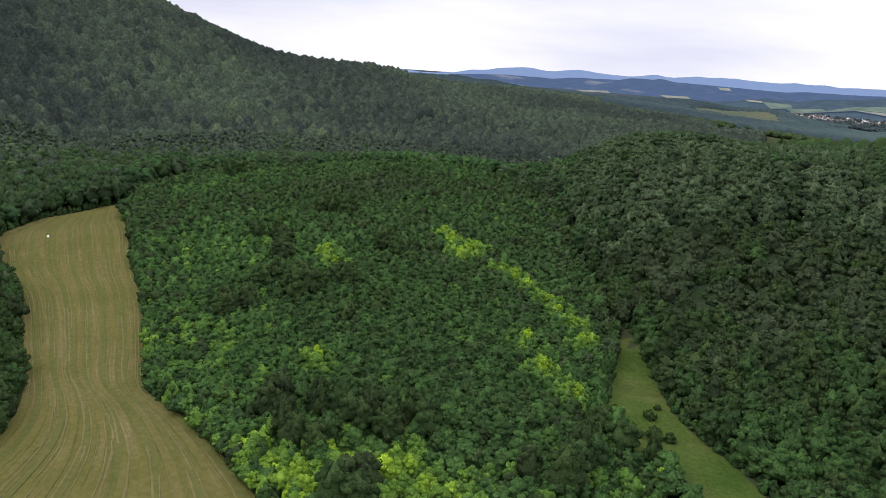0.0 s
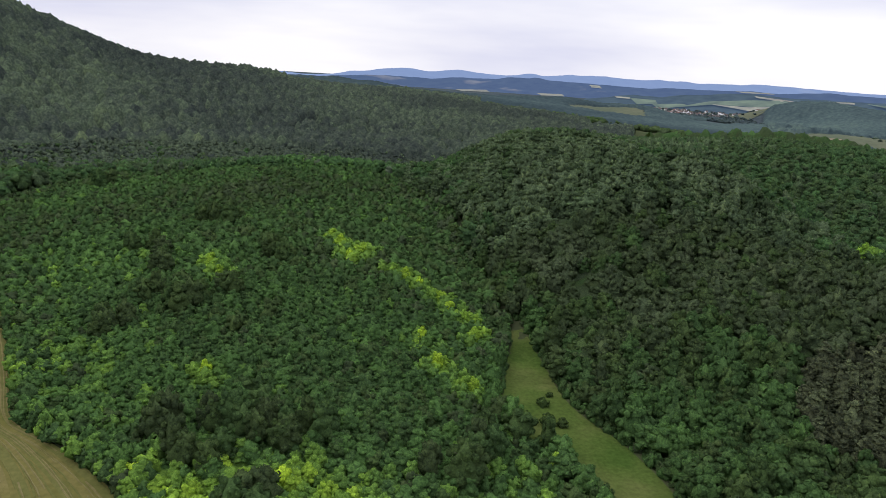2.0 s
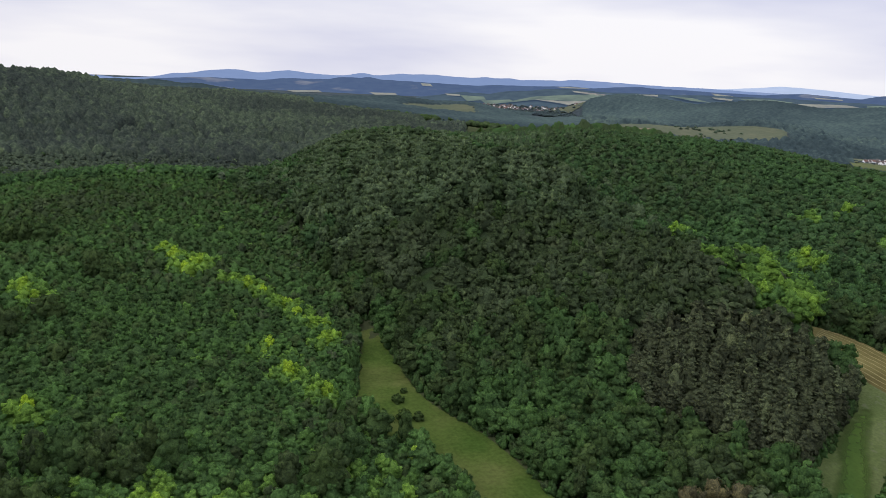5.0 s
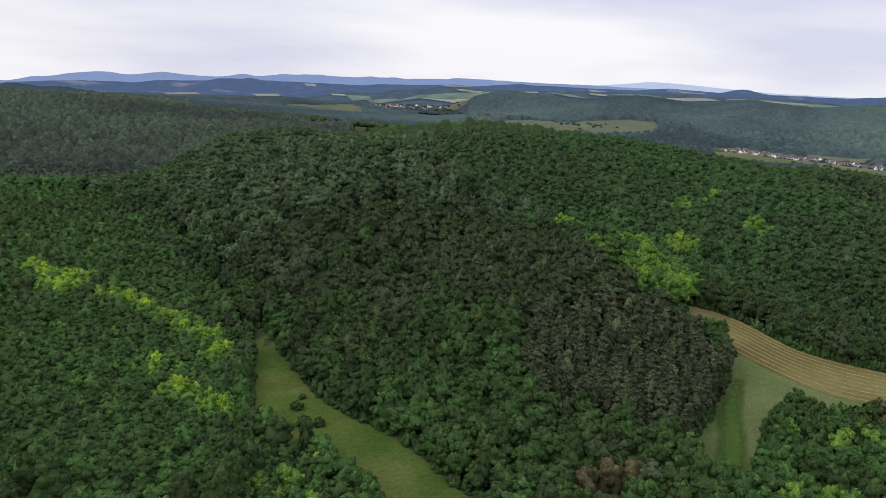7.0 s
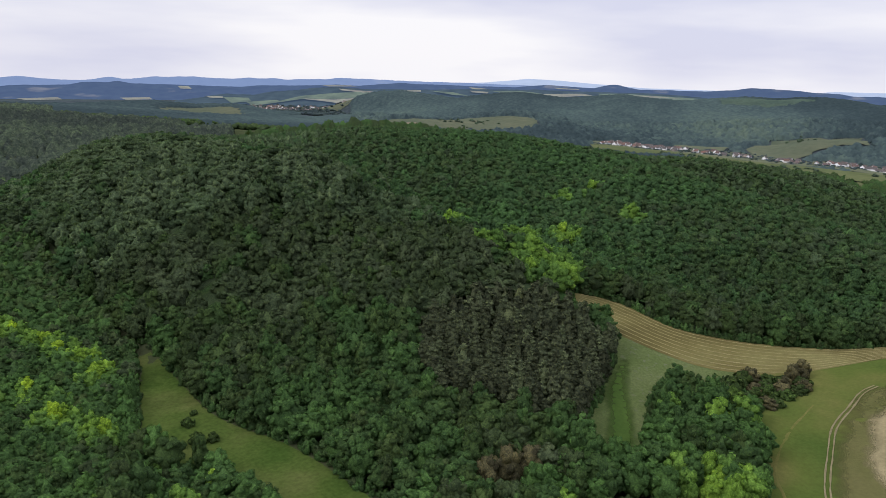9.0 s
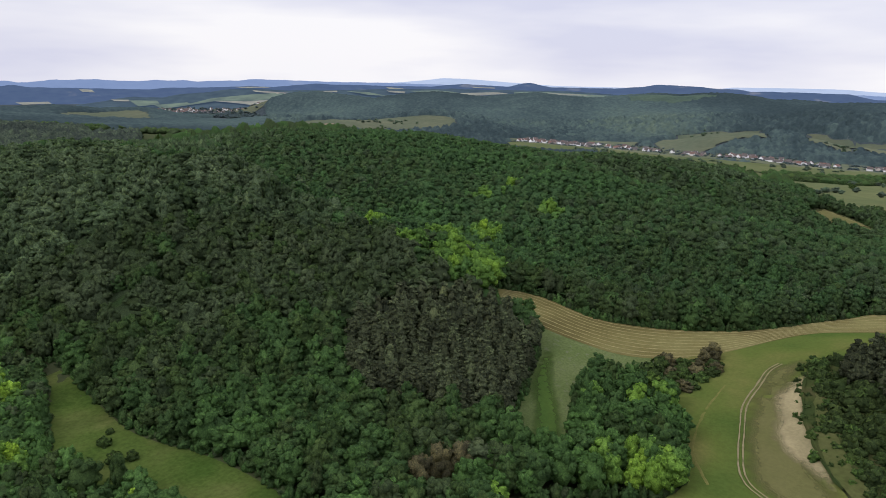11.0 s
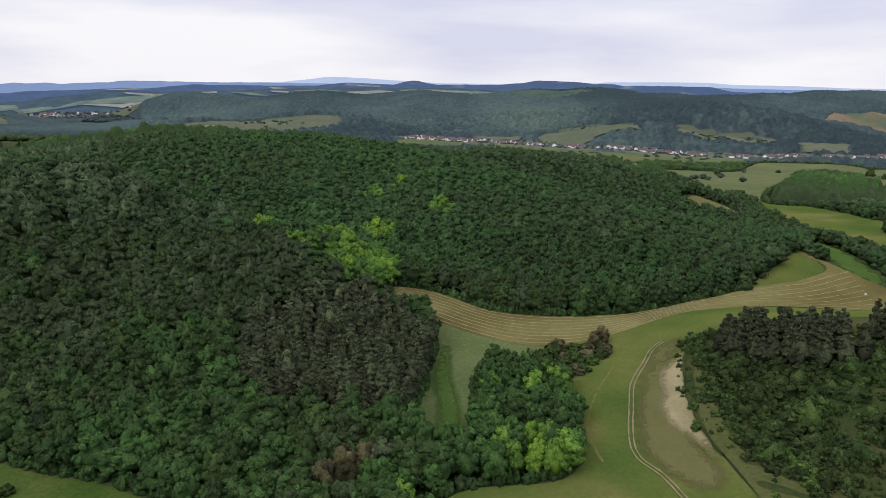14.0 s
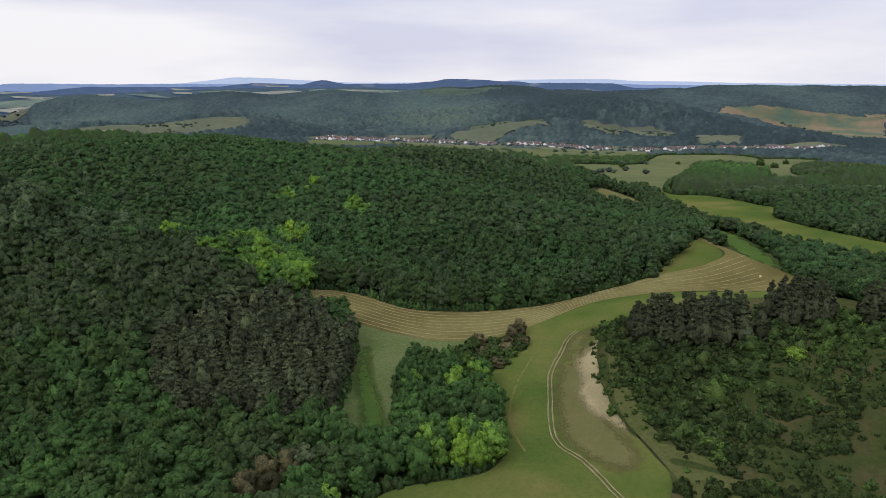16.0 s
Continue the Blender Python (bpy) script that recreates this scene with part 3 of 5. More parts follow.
strip("field_bank", smooth_line([(260, 60.5), (252, 60.5), (228, 53), (208, 42), (198, 34)], 3), 1.0, 1.2, 0.4, M_SCRUB, crop, "weedy field bank", 0.3, 9)
draped("toe_grass", [(374, 61), (395, 60), (425, 56), (457, 51), (436, 34), (412, 38), (392, 48)], M_CROP, 0.3, 8, "smooth grass apron at the foot of the wooded hill")
draped("stream_meadow", [(495, 56), (462, 41), (441, 27), (428, 16), (420, 2), (439, 3), (477, 20), (508, 36), (556, 62), (560, 74)], M_LUSH, 0.3, 8, "bright green strip meadow beside the gravel road")
strip("gravel_road", smooth_line([(625, 160), (560, 100), (500, 66), (462, 48), (434, 22), (411, -4), (360, -60)], 6), 3.2, 0.5, 0.06, M_ROAD, None, "", 0.04, 3)
tagged(bpy.data.objects["gravel_road"], "pale gravel farm road along the valley floor", "road", "", "structure")
draped("knoll_grass", [(268, 62), (252, 60), (230, 54), (209, 42), (199, 34), (184, 22), (158, 10), (160, -60), (330, -80), (350, -20), (310, 20), (290, 44)], M_SCRUB, 0.95, 8,
       "dry scrubby grass on the rocky knoll", hold=False)
draped("knoll_margin", [(244, 55), (212, 43.5), (191, 27), (172, 11), (172, -8), (186, -2), (194, 10), (197, 22), (207, 33), (226, 44), (242, 52)], M_MARGIN, 1.0, 4, "strip of olive grass between field and thicket", 0.3, hold=False)
draped("knoll_verge", [(280, 52), (290, 28), (296, 4), (304, -18), (330, -28), (384, -2), (350, 29), (327, 61), (304, 62), (280, 64)], M_CROP, 0.4, 7, "grass verge between knoll and straw field")
draped("band_field", [(834, 150), (737, 112), (730, 77), (641, 26), (626, 10), (583, 10), (552, -19), (525, -57), (500, -78), (458, -60), (476, -28), (490, 2), (500, 32), (576, 62), (616, 95), (690, 116)], M_CROP, 0.8, 20,
       "long green meadow between two bands of trees")
draped("upper_pasture", [(1330, 450), (1170, 367), (1193, 304), (1251, 249), (1574, 272), (1640, 225), (1700, 130), (1592, 70), (1278, 56), (1381, 103), (1348, 158), (1045, 140), (887, 138), (740, 123), (686, 146), (671, 165), (695, 194), (860, 262), (1020, 340), (1180, 420)], M_PASTURE, 1.2, 30, "sloping green pasture below the village")
draped("side_pasture", [(1568, 74), (1657, 13), (1621, -39), (1373, 5), (1148, -1), (1133, -44), (977, -38), (911, -7), (892, 16), (1083, 24), (1137, 49)], M_PASTURE, 1.2, 30, "green pasture with a few round trees")
draped("hill_clearing", [(637, 170), (657, 155), (650, 124), (612, 112), (606, 141), (600, 160)], M_SOIL, 0.8, 12, "small brown clearing behind the wooded hill")
draped("forest_glade", [(128, 900), (160, 896), (152, 858), (140, 810), (130, 812)], M_PASTURE, 0.8, 12, "small bright glade deep in the forest")
draped("forest_field", [(450, 1230), (500, 1310), (600, 1400), (610, 1360), (524, 1240), (450, 1180)], M_FAR_GREEN, 1.0, 25, "narrow field between far woods")
# distant farmland round the village
FAR_FIELDS = [
    ("meadow_hillside", [(1196, 1801), (1377, 1786), (1553, 1804), (1643, 1689), (1735, 1582), (1649, 1477), (1379, 1595)], M_FAR_GREEN, "light green grassy hillside with a few bushes"),
    ("ripe_field", [(1190, 1780), (1340, 1710), (1357, 1620), (1260, 1640), (1150, 1730)], M_FAR_OCHRE, "pale ripe field under a green hill"),
    ("patchwork_slope", [(2670, 245), (2705, 148), (2704, 40), (2726, -97), (2725, -241), (2262, -209), (2245, -116), (2396, -34), (2524, 30), (2599, 119), (2586, 262)], M_FAR_MIX, "patchwork of green and ochre fields on a slope"),
    ("orchard_field", [(1831, 898), (2071, 946), (2159, 875), (2227, 763), (1923, 638), (1868, 731), (1813, 734), (1710, 739), (1654, 812)], M_FAR_GREEN, "sloping meadow above the village"),
    ("ridge_field", [(2223, 629), (2206, 570), (2162, 488), (1922, 442), (1938, 500), (1947, 547)], M_FAR_GREEN, "narrow pale field along a low rise"),
    ("hill_field", [(2166, 489), (2160, 404), (2123, 329), (2002, 328), (1946, 408)], M_FAR_GREEN, "pale green field among woods"),
    ("village_green", [(1790, 1090), (1840, 964), (1705, 906), (1662, 1012)], M_FAR_GREEN, "green field beside village houses"),
    ("garden_field", [(2096, 259), (2099, 149), (1979, 136), (1922, 229)], M_FAR_GREEN, "small field behind the houses"),
    ("vineyard_slope", [polar(18.5, 2250), polar(20, 2330), polar(21.5, 2370), polar(23, 2390), polar(24.2, 2360), polar(24.8, 2250), polar(23.5, 2150), polar(21, 2140), polar(19, 2160)], M_FAR_GREEN, "smooth grey-green round hillside"),
    ("bald_hilltop", [polar(61, 2870), polar(64, 2870), polar(67, 2850), polar(68, 2740), polar(65, 2660), polar(61.5, 2690)], M_BALD, "light green bald hilltop above the village"),
    ("village_meadow", [(1330, 1150), (1560, 1180), (1600, 900), (1565, 730), (1600, 620), (1590, 480), (1640, 310), (1500, 290), (1380, 340), (1300, 480), (1330, 700), (1300, 900)], M_PASTURE, "sloping meadow between wooded hill and village"),
    ("south_field", [(2754, -181), (2773, -244), (2725, -241), (2717, -188)], M_FAR_MIX, "patchy field on a far slope"),
]
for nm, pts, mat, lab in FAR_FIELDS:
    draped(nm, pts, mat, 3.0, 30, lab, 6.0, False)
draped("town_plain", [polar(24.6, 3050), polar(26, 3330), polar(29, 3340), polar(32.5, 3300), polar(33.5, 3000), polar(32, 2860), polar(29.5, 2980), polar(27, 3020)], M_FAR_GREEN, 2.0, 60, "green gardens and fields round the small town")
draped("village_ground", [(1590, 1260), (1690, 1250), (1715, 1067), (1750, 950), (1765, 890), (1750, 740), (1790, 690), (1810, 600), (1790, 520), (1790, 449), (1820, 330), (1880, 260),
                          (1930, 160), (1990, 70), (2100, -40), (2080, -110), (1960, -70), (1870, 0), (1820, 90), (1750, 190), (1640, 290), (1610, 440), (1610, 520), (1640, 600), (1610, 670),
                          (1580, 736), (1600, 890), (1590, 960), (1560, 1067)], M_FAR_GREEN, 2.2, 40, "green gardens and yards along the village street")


# ---- trees ----
def leaf_cards(rng, pts, nrm, size, sides, droop=0.25):
    """Small bent leaf sprays at points, facing roughly along their normals."""
    n = len(pts)
    nrm = nrm + rng.normal(0, 0.2, (n, 3))
    nrm /= np.linalg.norm(nrm, axis=1)[:, None]
    t = np.cross(nrm, rng.normal(0, 1, (n, 3)))
    t /= np.linalg.norm(t, axis=1)[:, None]
    b = np.cross(nrm, t)
    s = (size * rng.uniform(0.65, 1.35, n))[:, None]
    if sides == 4:
        k = [pts + t * s * 0.62 - nrm * s * droop, pts + b * s * 0.45, pts - t * s * 0.62 - nrm * s * droop * 0.6, pts - b * s * 0.45]
    else:
        k = [pts + t * s * 0.85, pts - t * s * 0.45 + b * s * 0.75, pts - t * s * 0.45 - b * s * 0.75 - nrm * s * droop]
    return np.stack(k, 1).reshape(-1, 3)


def solid(kind):
    """The corners and triangles of a small closed form of radius 1."""
    bm = bmesh.new()
    if kind == "round":
        bmesh.ops.create_icosphere(bm, subdivisions=1, radius=1.0)
        bm.verts.index_update()
        co = np.array([v.co[:] for v in bm.verts])
        fs = np.array([[v.index for v in f.verts] for f in bm.faces])
    else:
        co = np.array([(1, 0, 0), (0, 1, 0), (-1, 0, 0), (0, -1, 0), (0, 0, 1), (0, 0, -1)], float)
        fs = np.array([(0, 1, 4), (1, 2, 4), (2, 3, 4), (3, 0, 4), (1, 0, 5), (2, 1, 5), (3, 2, 5), (0, 3, 5)])
    bm.free()
    return co, fs


SOLIDS = {"round": solid("round"), "coarse": solid("coarse")}


def crown_template(seed, lobes, lobe, cards, spray, wide, tall, low=0.35, taper=0.0, form="round"):
    """A crown `wide` in radius on a tree `tall` high: leafy clumps set over a dome, with loose sprays between them.
    Returns corners and triangles."""
    rng = np.random.default_rng(seed)
    base, tris = SOLIDS[form]
    semi = tall * (1 - low) / 1.4
    mid = tall - semi
    i = np.arange(lobes)
    up = 1 - 1.38 * (i + 0.5) / lobes
    turn = i * 2.39996 + rng.uniform(0, 6.3)
    d = np.stack([np.sqrt(1 - up * up) * np.cos(turn), np.sqrt(1 - up * up) * np.sin(turn), up], 1) + rng.normal(0, 0.14, (lobes, 3))
    d /= np.linalg.norm(d, axis=1)[:, None]
    cen = d * np.array([wide - lobe * 0.85, wide - lobe * 0.85, semi - lobe * 0.75]) * rng.uniform(0.86, 1.08, (lobes, 1))
    if taper:
        cen[:, :2] *= (1 - taper * np.clip((cen[:, 2] / semi + 0.4) / 1.4, 0, 1))[:, None]
    rad = lobe * rng.uniform(0.75, 1.25, lobes)
    if taper:
        rad *= 1 - 0.45 * taper * np.clip(cen[:, 2] / semi, 0, 1)
    vs, fs, at = [], [], 0
    for c, r, o in zip(cen, rad, d):
        k, z = rng.uniform(0, 6.3), rng.uniform(0.75, 0.95)
        v = base * r * (1 + rng.normal(0, 0.14, (len(base), 1)))
        v = np.stack([v[:, 0] * math.cos(k) - v[:, 1] * math.sin(k), v[:, 0] * math.sin(k) + v[:, 1] * math.cos(k), v[:, 2] * z], 1)
        out = v[tris].mean(1) @ o > -0.35 * r
        vs.append(v + c)
        fs.append(tris[out] + at)
        at += len(v)
    base, tris = SOLIDS["coarse"]
    core = base * (1 + rng.normal(0, 0.05, (len(base), 1))) * np.array([wide, wide, semi * 0.96])
    if taper:
        core[:, :2] *= (1 - taper * np.clip((core[:, 2] / semi + 0.4) / 1.4, 0, 1))[:, None]
    vs.append(core)
    fs.append(tris + at)
    at += len(core)
    if cards:
        li = rng.choice(lobes, cards, p=rad ** 2 / (rad ** 2).sum())
        q = rng.normal(0, 0.75, (cards, 3)) + d[li] + np.array([0, 0, 0.2])
        q /= np.linalg.norm(q, axis=1)[:, None]
        pts = cen[li] + q * (rad[li] * rng.uniform(0.92, 1.12, cards))[:, None]
        lf = leaf_cards(rng, pts, q, spray, 3)
        vs.append(lf)
        fs.append(np.arange(len(lf)).reshape(-1, 3) + at)
    v = np.vstack(vs)
    v[:, 2] += mid
    return v, np.vstack(fs)


def unit_crowns(count, seed, lobes, lobe, cards, spray, wide, tall, low=0.35, taper=0.0, form="round"):
    """Several crowns built at true size, then divided by their size, to be scaled tree by tree."""
    out = []
    for i in range(count):
        v, f = crown_template(seed + i, lobes, lobe, cards, spray, wide, tall, low, taper, form)
        out.append((v / np.array([wide, wide, tall]), f))
    return out


def trunk_mesh(name, tall, r0, limbs, seed, reach=1.6):
    """A tapered, slightly bent trunk with limbs."""
    rng = random.Random(seed)
    bm = bmesh.new()

    def tube(path, radii, sides=6):
        rings = []
        for p, r in zip(path, radii):
            rings.append([bm.verts.new((p[0] + r * math.cos(a), p[1] + r * math.sin(a), p[2])) for a in (2 * math.pi * i / sides for i in range(sides))])
        for a, b in zip(rings[:-1], rings[1:]):
            for i in range(sides):
                bm.faces.new((a[i], a[(i + 1) % sides], b[(i + 1) % sides], b[i]))

    bend = [(rng.uniform(-0.2, 0.2), rng.uniform(-0.2, 0.2)) for _ in range(4)]
    path = [(0, 0, -0.4), (bend[0][0], bend[0][1], tall * 0.3), (bend[1][0], bend[1][1], tall * 0.6), (bend[2][0], bend[2][1], tall * 0.85)]
    tube(path, [r0 * 1.25, r0, r0 * 0.7, r0 * 0.25])
    for i in range(limbs):
        z = tall * rng.uniform(0.35, 0.7)
        a = rng.uniform(0, 2 * math.pi)
        tube([(0, 0, z), (math.cos(a) * reach * 0.5, math.sin(a) * reach * 0.5, z + 0.6), (math.cos(a) * reach, math.sin(a) * reach, z + 1.5)],
             [r0 * 0.5, r0 * 0.35, r0 * 0.12], 4)
    me = bpy.data.meshes.new(name)
    bm.to_mesh(me)
    bm.free()
    me.materials.append(M_BARK)
    return me


def scatter(poly_or_box, spacing, seed):
    """Jittered planting over a box."""
    rng = np.random.default_rng(seed)
    x0, y0, x1, y1 = poly_or_box
    gx, gy = np.meshgrid(np.arange(x0, x1, spacing), np.arange(y0, y1, spacing * 0.87))
    gx = gx + (np.arange(gx.shape[0]) % 2)[:, None] * spacing * 0.5
    gx, gy = gx.ravel(), gy.ravel()
    return gx + rng.uniform(-0.42, 0.42, gx.size) * spacing, gy + rng.uniform(-0.42, 0.42, gx.size) * spacing


def free_of_fields(x, y, grow=0.0):
    ok = np.ones(x.shape, bool)
    for line in OPEN:
        lo, hi = line.min(0) - 5, line.max(0) + 5
        near = np.where((x > lo[0]) & (x < hi[0]) & (y > lo[1]) & (y < hi[1]))[0]
        if len(near):
            hit = inside(x[near], y[near], line)
            if grow:
                for dx, dy in ((grow, 0), (-grow, 0), (0, grow), (0, -grow)):
                    hit |= inside(x[near] + dx, y[near] + dy, line)
            ok[near[hit]] = False
    return ok


ACACIA = np.array([(-200, 425), (-150, 480), (-60, 500), (40, 480), (66, 400), (72, 300), (72, 262), (58, 217), (48, 186), (62, 165), (66, 100), (-20, 90),
                   (-42, 147), (-71, 179), (-90, 196), (-101, 223), (-126, 276), (-168, 354)], float)
PINES = np.array([(153, 190), (176, 194), (196, 188), (214, 184), (220, 174), (214, 159), (208, 143), (194, 131), (176, 119), (164, 116), (153, 128), (147, 143), (136, 158), (140, 176)], float)
KNOLL = np.array([(264, 66), (232, 58), (210, 47), (186, 30), (155, 8), (165, -70), (300, -110), (316, -60), (302, -22), (294, 4), (288, 30), (278, 50)], float)
KNOLL_BACK = np.array([(262, 62), (280, 40), (292, -20), (310, -34), (392, -16), (360, 30), (322, 70), (290, 76)], float)
LIMES = [(-53, 308), (-47, 293), (4, 330), (8, 314), (15, 323), (0, 338), (28, 305), (33, 301), (38, 290), (45, 280), (48, 267), (54, 258), (54, 243), (33, 237), (36, 219), (44, 205), (46, 202), (-39, 211),
         (-32, 150), (-27, 146), (-16, 156), (-5, 156), (-8, 147), (0, 150), (-21, 147), (306, 291), (306, 277), (312, 284), (238, 197), (226, 187), (234, 190), (222, 200), (247, 200), (259, 212), (234, 212), (311, 250), (318, 262), (323, 268), (356, 241), (370, 307), (380, 290),
         (233, 264), (223, 231), (164, 73), (168, 76), (250, 222), (262, 232)]
DARKS = [(-83, 334), (-74, 304), (-60, 365), (-50, 267), (-68, 275), (-27, 311), (-44, 183), (-27, 182), (-37, 167), (-6, 179), (-19, 148), (35, 155), (44, 166), (-73, 249), (-143, 446), (-58, 262), (-12, 172)]
limes = np.array(LIMES, float)


def stand_noise(x, y, s, ph):
    return np.sin(x * s + 1.7 * np.sin(y * s * 0.7 + ph)) * np.sin(y * s * 1.1 + ph * 2 + 1.3 * np.sin(x * s * 0.6))


def tint_of(x, y, rng):
    """The tint of each tree's green, stand by stand."""
    d = np.hypot(x, y)
    n1, n2 = stand_noise(x, y, 0.03, 0.6), stand_noise(x, y, 0.009, 2.1)
    wob = rng.normal(0, 3.0, x.shape)
    t = 0.20 + 0.08 * n1 + 0.09 * n2 + rng.normal(0, 0.07, x.shape)
    fresh = inside(x + rng.normal(0, 14, x.shape), y + rng.normal(0, 9, x.shape), ACACIA)
    t = np.where(fresh, np.interp(d, [150, 200, 330, 400, 520], [0.45, 0.40, 0.37, 0.31, 0.26]) + 0.10 * n1 + 0.10 * n2 + rng.normal(0, 0.08, x.shape), t)
    s = x * 0.5 - y * 0.5
    east = (np.degrees(np.arctan2(x, y)) + wob > 33 + 5 * n1) & (d + 6 * wob > 340 + 30 * n1) & (d < 900)
    t = np.where(east, 0.20 + 0.07 * np.clip((d - 500) / 80, 0, 1) + 0.05 * n1 + 0.05 * n2 + rng.normal(0, 0.05, x.shape), t)
    low = (height(x, y) < 12) & (d < 330) & ~fresh
    t = np.where(low, 0.20 + 0.08 * n1 + rng.normal(0, 0.07, x.shape), t)
    b = np.degrees(np.arctan2(x, y)) + wob + 2.5 * n1
    rim = np.interp(b, [9, 12, 19, 27, 38, 48, 54], [560, 520, 452, 402, 332, 287, 255])
    hill = (height(x, y) > 13 + 5 * n1) & (b > 9) & (b < 52) & (d < rim + 22 + 14 * n1) & (d > 200) & ~fresh
    dell = (b > 24) & (b < 54) & (d > rim + 22 + 14 * n1) & (d < rim + 130 + 30 * n1)
    t = np.where(dell, 0.30 + 0.08 * n1 + rng.normal(0, 0.06, x.shape), t)
    t = np.where(hill, 0.02 + 0.08 * n1 + 0.05 * n2 + rng.normal(0, 0.075, x.shape), t)
    band = (b > -18) & (b < 9) & (d + 8 * wob > 450) & (d + 8 * wob < 590)
    t = np.where(band, 0.29 + 0.10 * n1 + rng.normal(0, 0.08, x.shape), t)
    brook = (b > 70) & (d > 500)
    t = np.where((b > 57) & (b < 80) & (d > 560) & (d < 760), 0.13 + 0.04 * n1 + rng.normal(0, 0.05, x.shape), t)
    rimline = (b > 52) & (b < 80) & (d > 455) & (d < 535)
    t = np.where(rimline, t + 0.05, t)
    t = np.where(brook, 0.18 + 0.05 * n1 + rng.normal(0, 0.06, x.shape), t)
    grove = (x > 100) & (x < 246) & (y > 58) & (y < 116) & (d < 260)
    t = np.where(grove, np.where(x < 150, 0.2, 0.36) + 0.08 * n1 + rng.normal(0, 0.09, x.shape), t)
    belt = (d < 215) & (x > 60) & (x < 150) & ~fresh
    t = np.where(belt, t + 0.04, t)
    west = (b < -21) & (d > 370) & (d + 6 * wob < 600)
    t = np.where(west, 0.15 + 0.05 * n1 + rng.normal(0, 0.06, x.shape), t)
    odd = rng.random(x.shape) < 0.16
    t = np.where(odd & (t < 0.2), t + 0.11, t)
    shore = fresh & (y < 166) & (x < 12)
    t = np.where(shore, t + 0.10 + 0.08 * n1, t)
    high = d > 680
    t = np.where(high, 0.16 + 0.13 * stand_noise(x, y, 0.0062, 0.9) + 0.10 * n2 + rng.normal(0, 0.04, x.shape), t)
    # a darker band of trees along the mountain brook
    brook_dark = (b < -4) & (d + 5 * wob > 725) & (d + 5 * wob < 800)
    t = np.where(brook_dark, 0.02 + rng.normal(0, 0.05, x.shape), t)
    for px, py in LIMES:
        near = np.hypot(x - px, y - py)
        t = np.where(near < 8, np.maximum(t, 0.70 - near * 0.026 + rng.normal(0, 0.06, x.shape)), t)
    return np.clip(t, 0.0, 0.95)


def planted(name, x, y, tall, wide, tint, templates, material, seed, label, trunks=True):
    """One stretch of woodland: crowns of several shapes, turned, scaled and tinted tree by tree."""
    rng = np.random.default_rng(seed)
    z = height(x, y) - 0.2
    which = rng.integers(0, len(templates), len(x))
    yaw = rng.uniform(0, 2 * math.pi, len(x))
    squash = rng.uniform(0.86, 1.16, len(x))
    vs, fs, ts, at = [], [], [], 0
    for k, (tpl, tris) in enumerate(templates):
        sel = np.where(which == k)[0]
        if not len(sel):
            continue
        c, s = np.cos(yaw[sel])[:, None], np.sin(yaw[sel])[:, None]
        tx, ty = tpl[None, :, 0] * squash[sel][:, None], tpl[None, :, 1] / squash[sel][:, None]
        wx = (tx * c - ty * s) * wide[sel][:, None] + x[sel][:, None]
        wy = (tx * s + ty * c) * wide[sel][:, None] + y[sel][:, None]
        wz = tpl[None, :, 2] * tall[sel][:, None] + z[sel][:, None]
        vs.append(np.stack([wx, wy, wz], -1).reshape(-1, 3))
        fs.append((tris[None] + (np.arange(len(sel)) * len(tpl))[:, None, None]).reshape(-1, 3) + at)
        ts.append(np.repeat(tint[sel], len(tpl)))
        at += len(sel) * len(tpl)
    me = crown_mesh(name, np.vstack(vs), np.vstack(fs), np.concatenate(ts), material)
    tagged(new(name, me), label, "forest", "", "stuff")
    if trunks:
        a = np.array([0, 2.094, 4.189])
        ring = np.stack([np.cos(a), np.sin(a)], 1) * 0.17
        post = []
        for i in range(3):
            p, q = ring[i], ring[(i + 1) % 3]
            post += [(p[0], p[1], -0.3), (q[0], q[1], -0.3), (q[0] * 0.5, q[1] * 0.5, 0.62), (p[0] * 0.5, p[1] * 0.5, 0.62)]
        post = np.array(post)
        v = post[None] * np.stack([np.ones_like(tall), np.ones_like(tall), tall], 1)[:, None, :] + np.stack([x, y, z], 1)[:, None, :]
        tm = array_mesh(name + "_trunks", v.reshape(-1, 3), 4, None, M_BARK)
        tagged(new(name + "_trunks", tm), "dark trunks of the woodland trees", "forest", "", "stuff")


# crown shapes, from close to far
OAK_HILL = unit_crowns(7, 20, 15, 1.35, 100, 0.75, 4.6, 12.0, 0.25)
OAK_NEAR = unit_crowns(7, 10, 17, 1.2, 210, 0.58, 4.3, 11.5, 0.25)
OAK_MID = unit_crowns(8, 30, 6, 1.8, 10, 1.0, 3.9, 11.0, 0.3)
OAK_FAR = unit_crowns(8, 50, 3, 3.2, 0, 2.4, 5.4, 10.5, 0.05, 0.0, "coarse")
CLUMP = unit_crowns(6, 70, 4, 3.6, 0, 1.0, 7.0, 9.0, 0.1, 0.0, "coarse")
ACA_NEAR = unit_crowns(7, 90, 9, 0.8, 70, 0.42, 2.4, 6.4, 0.25)
ACA_MID = unit_crowns(8, 110, 6, 1.1, 22, 0.6, 2.4, 6.4, 0.25, 0.0, "coarse")
PINE_NEAR = unit_crowns(6, 130, 16, 0.75, 150, 0.55, 2.6, 12.0, 0.15, 0.55)
SHRUBS = unit_crowns(6, 520, 5, 0.8, 20, 0.42, 1.6, 3.5, 0.03, 0.0, "coarse")
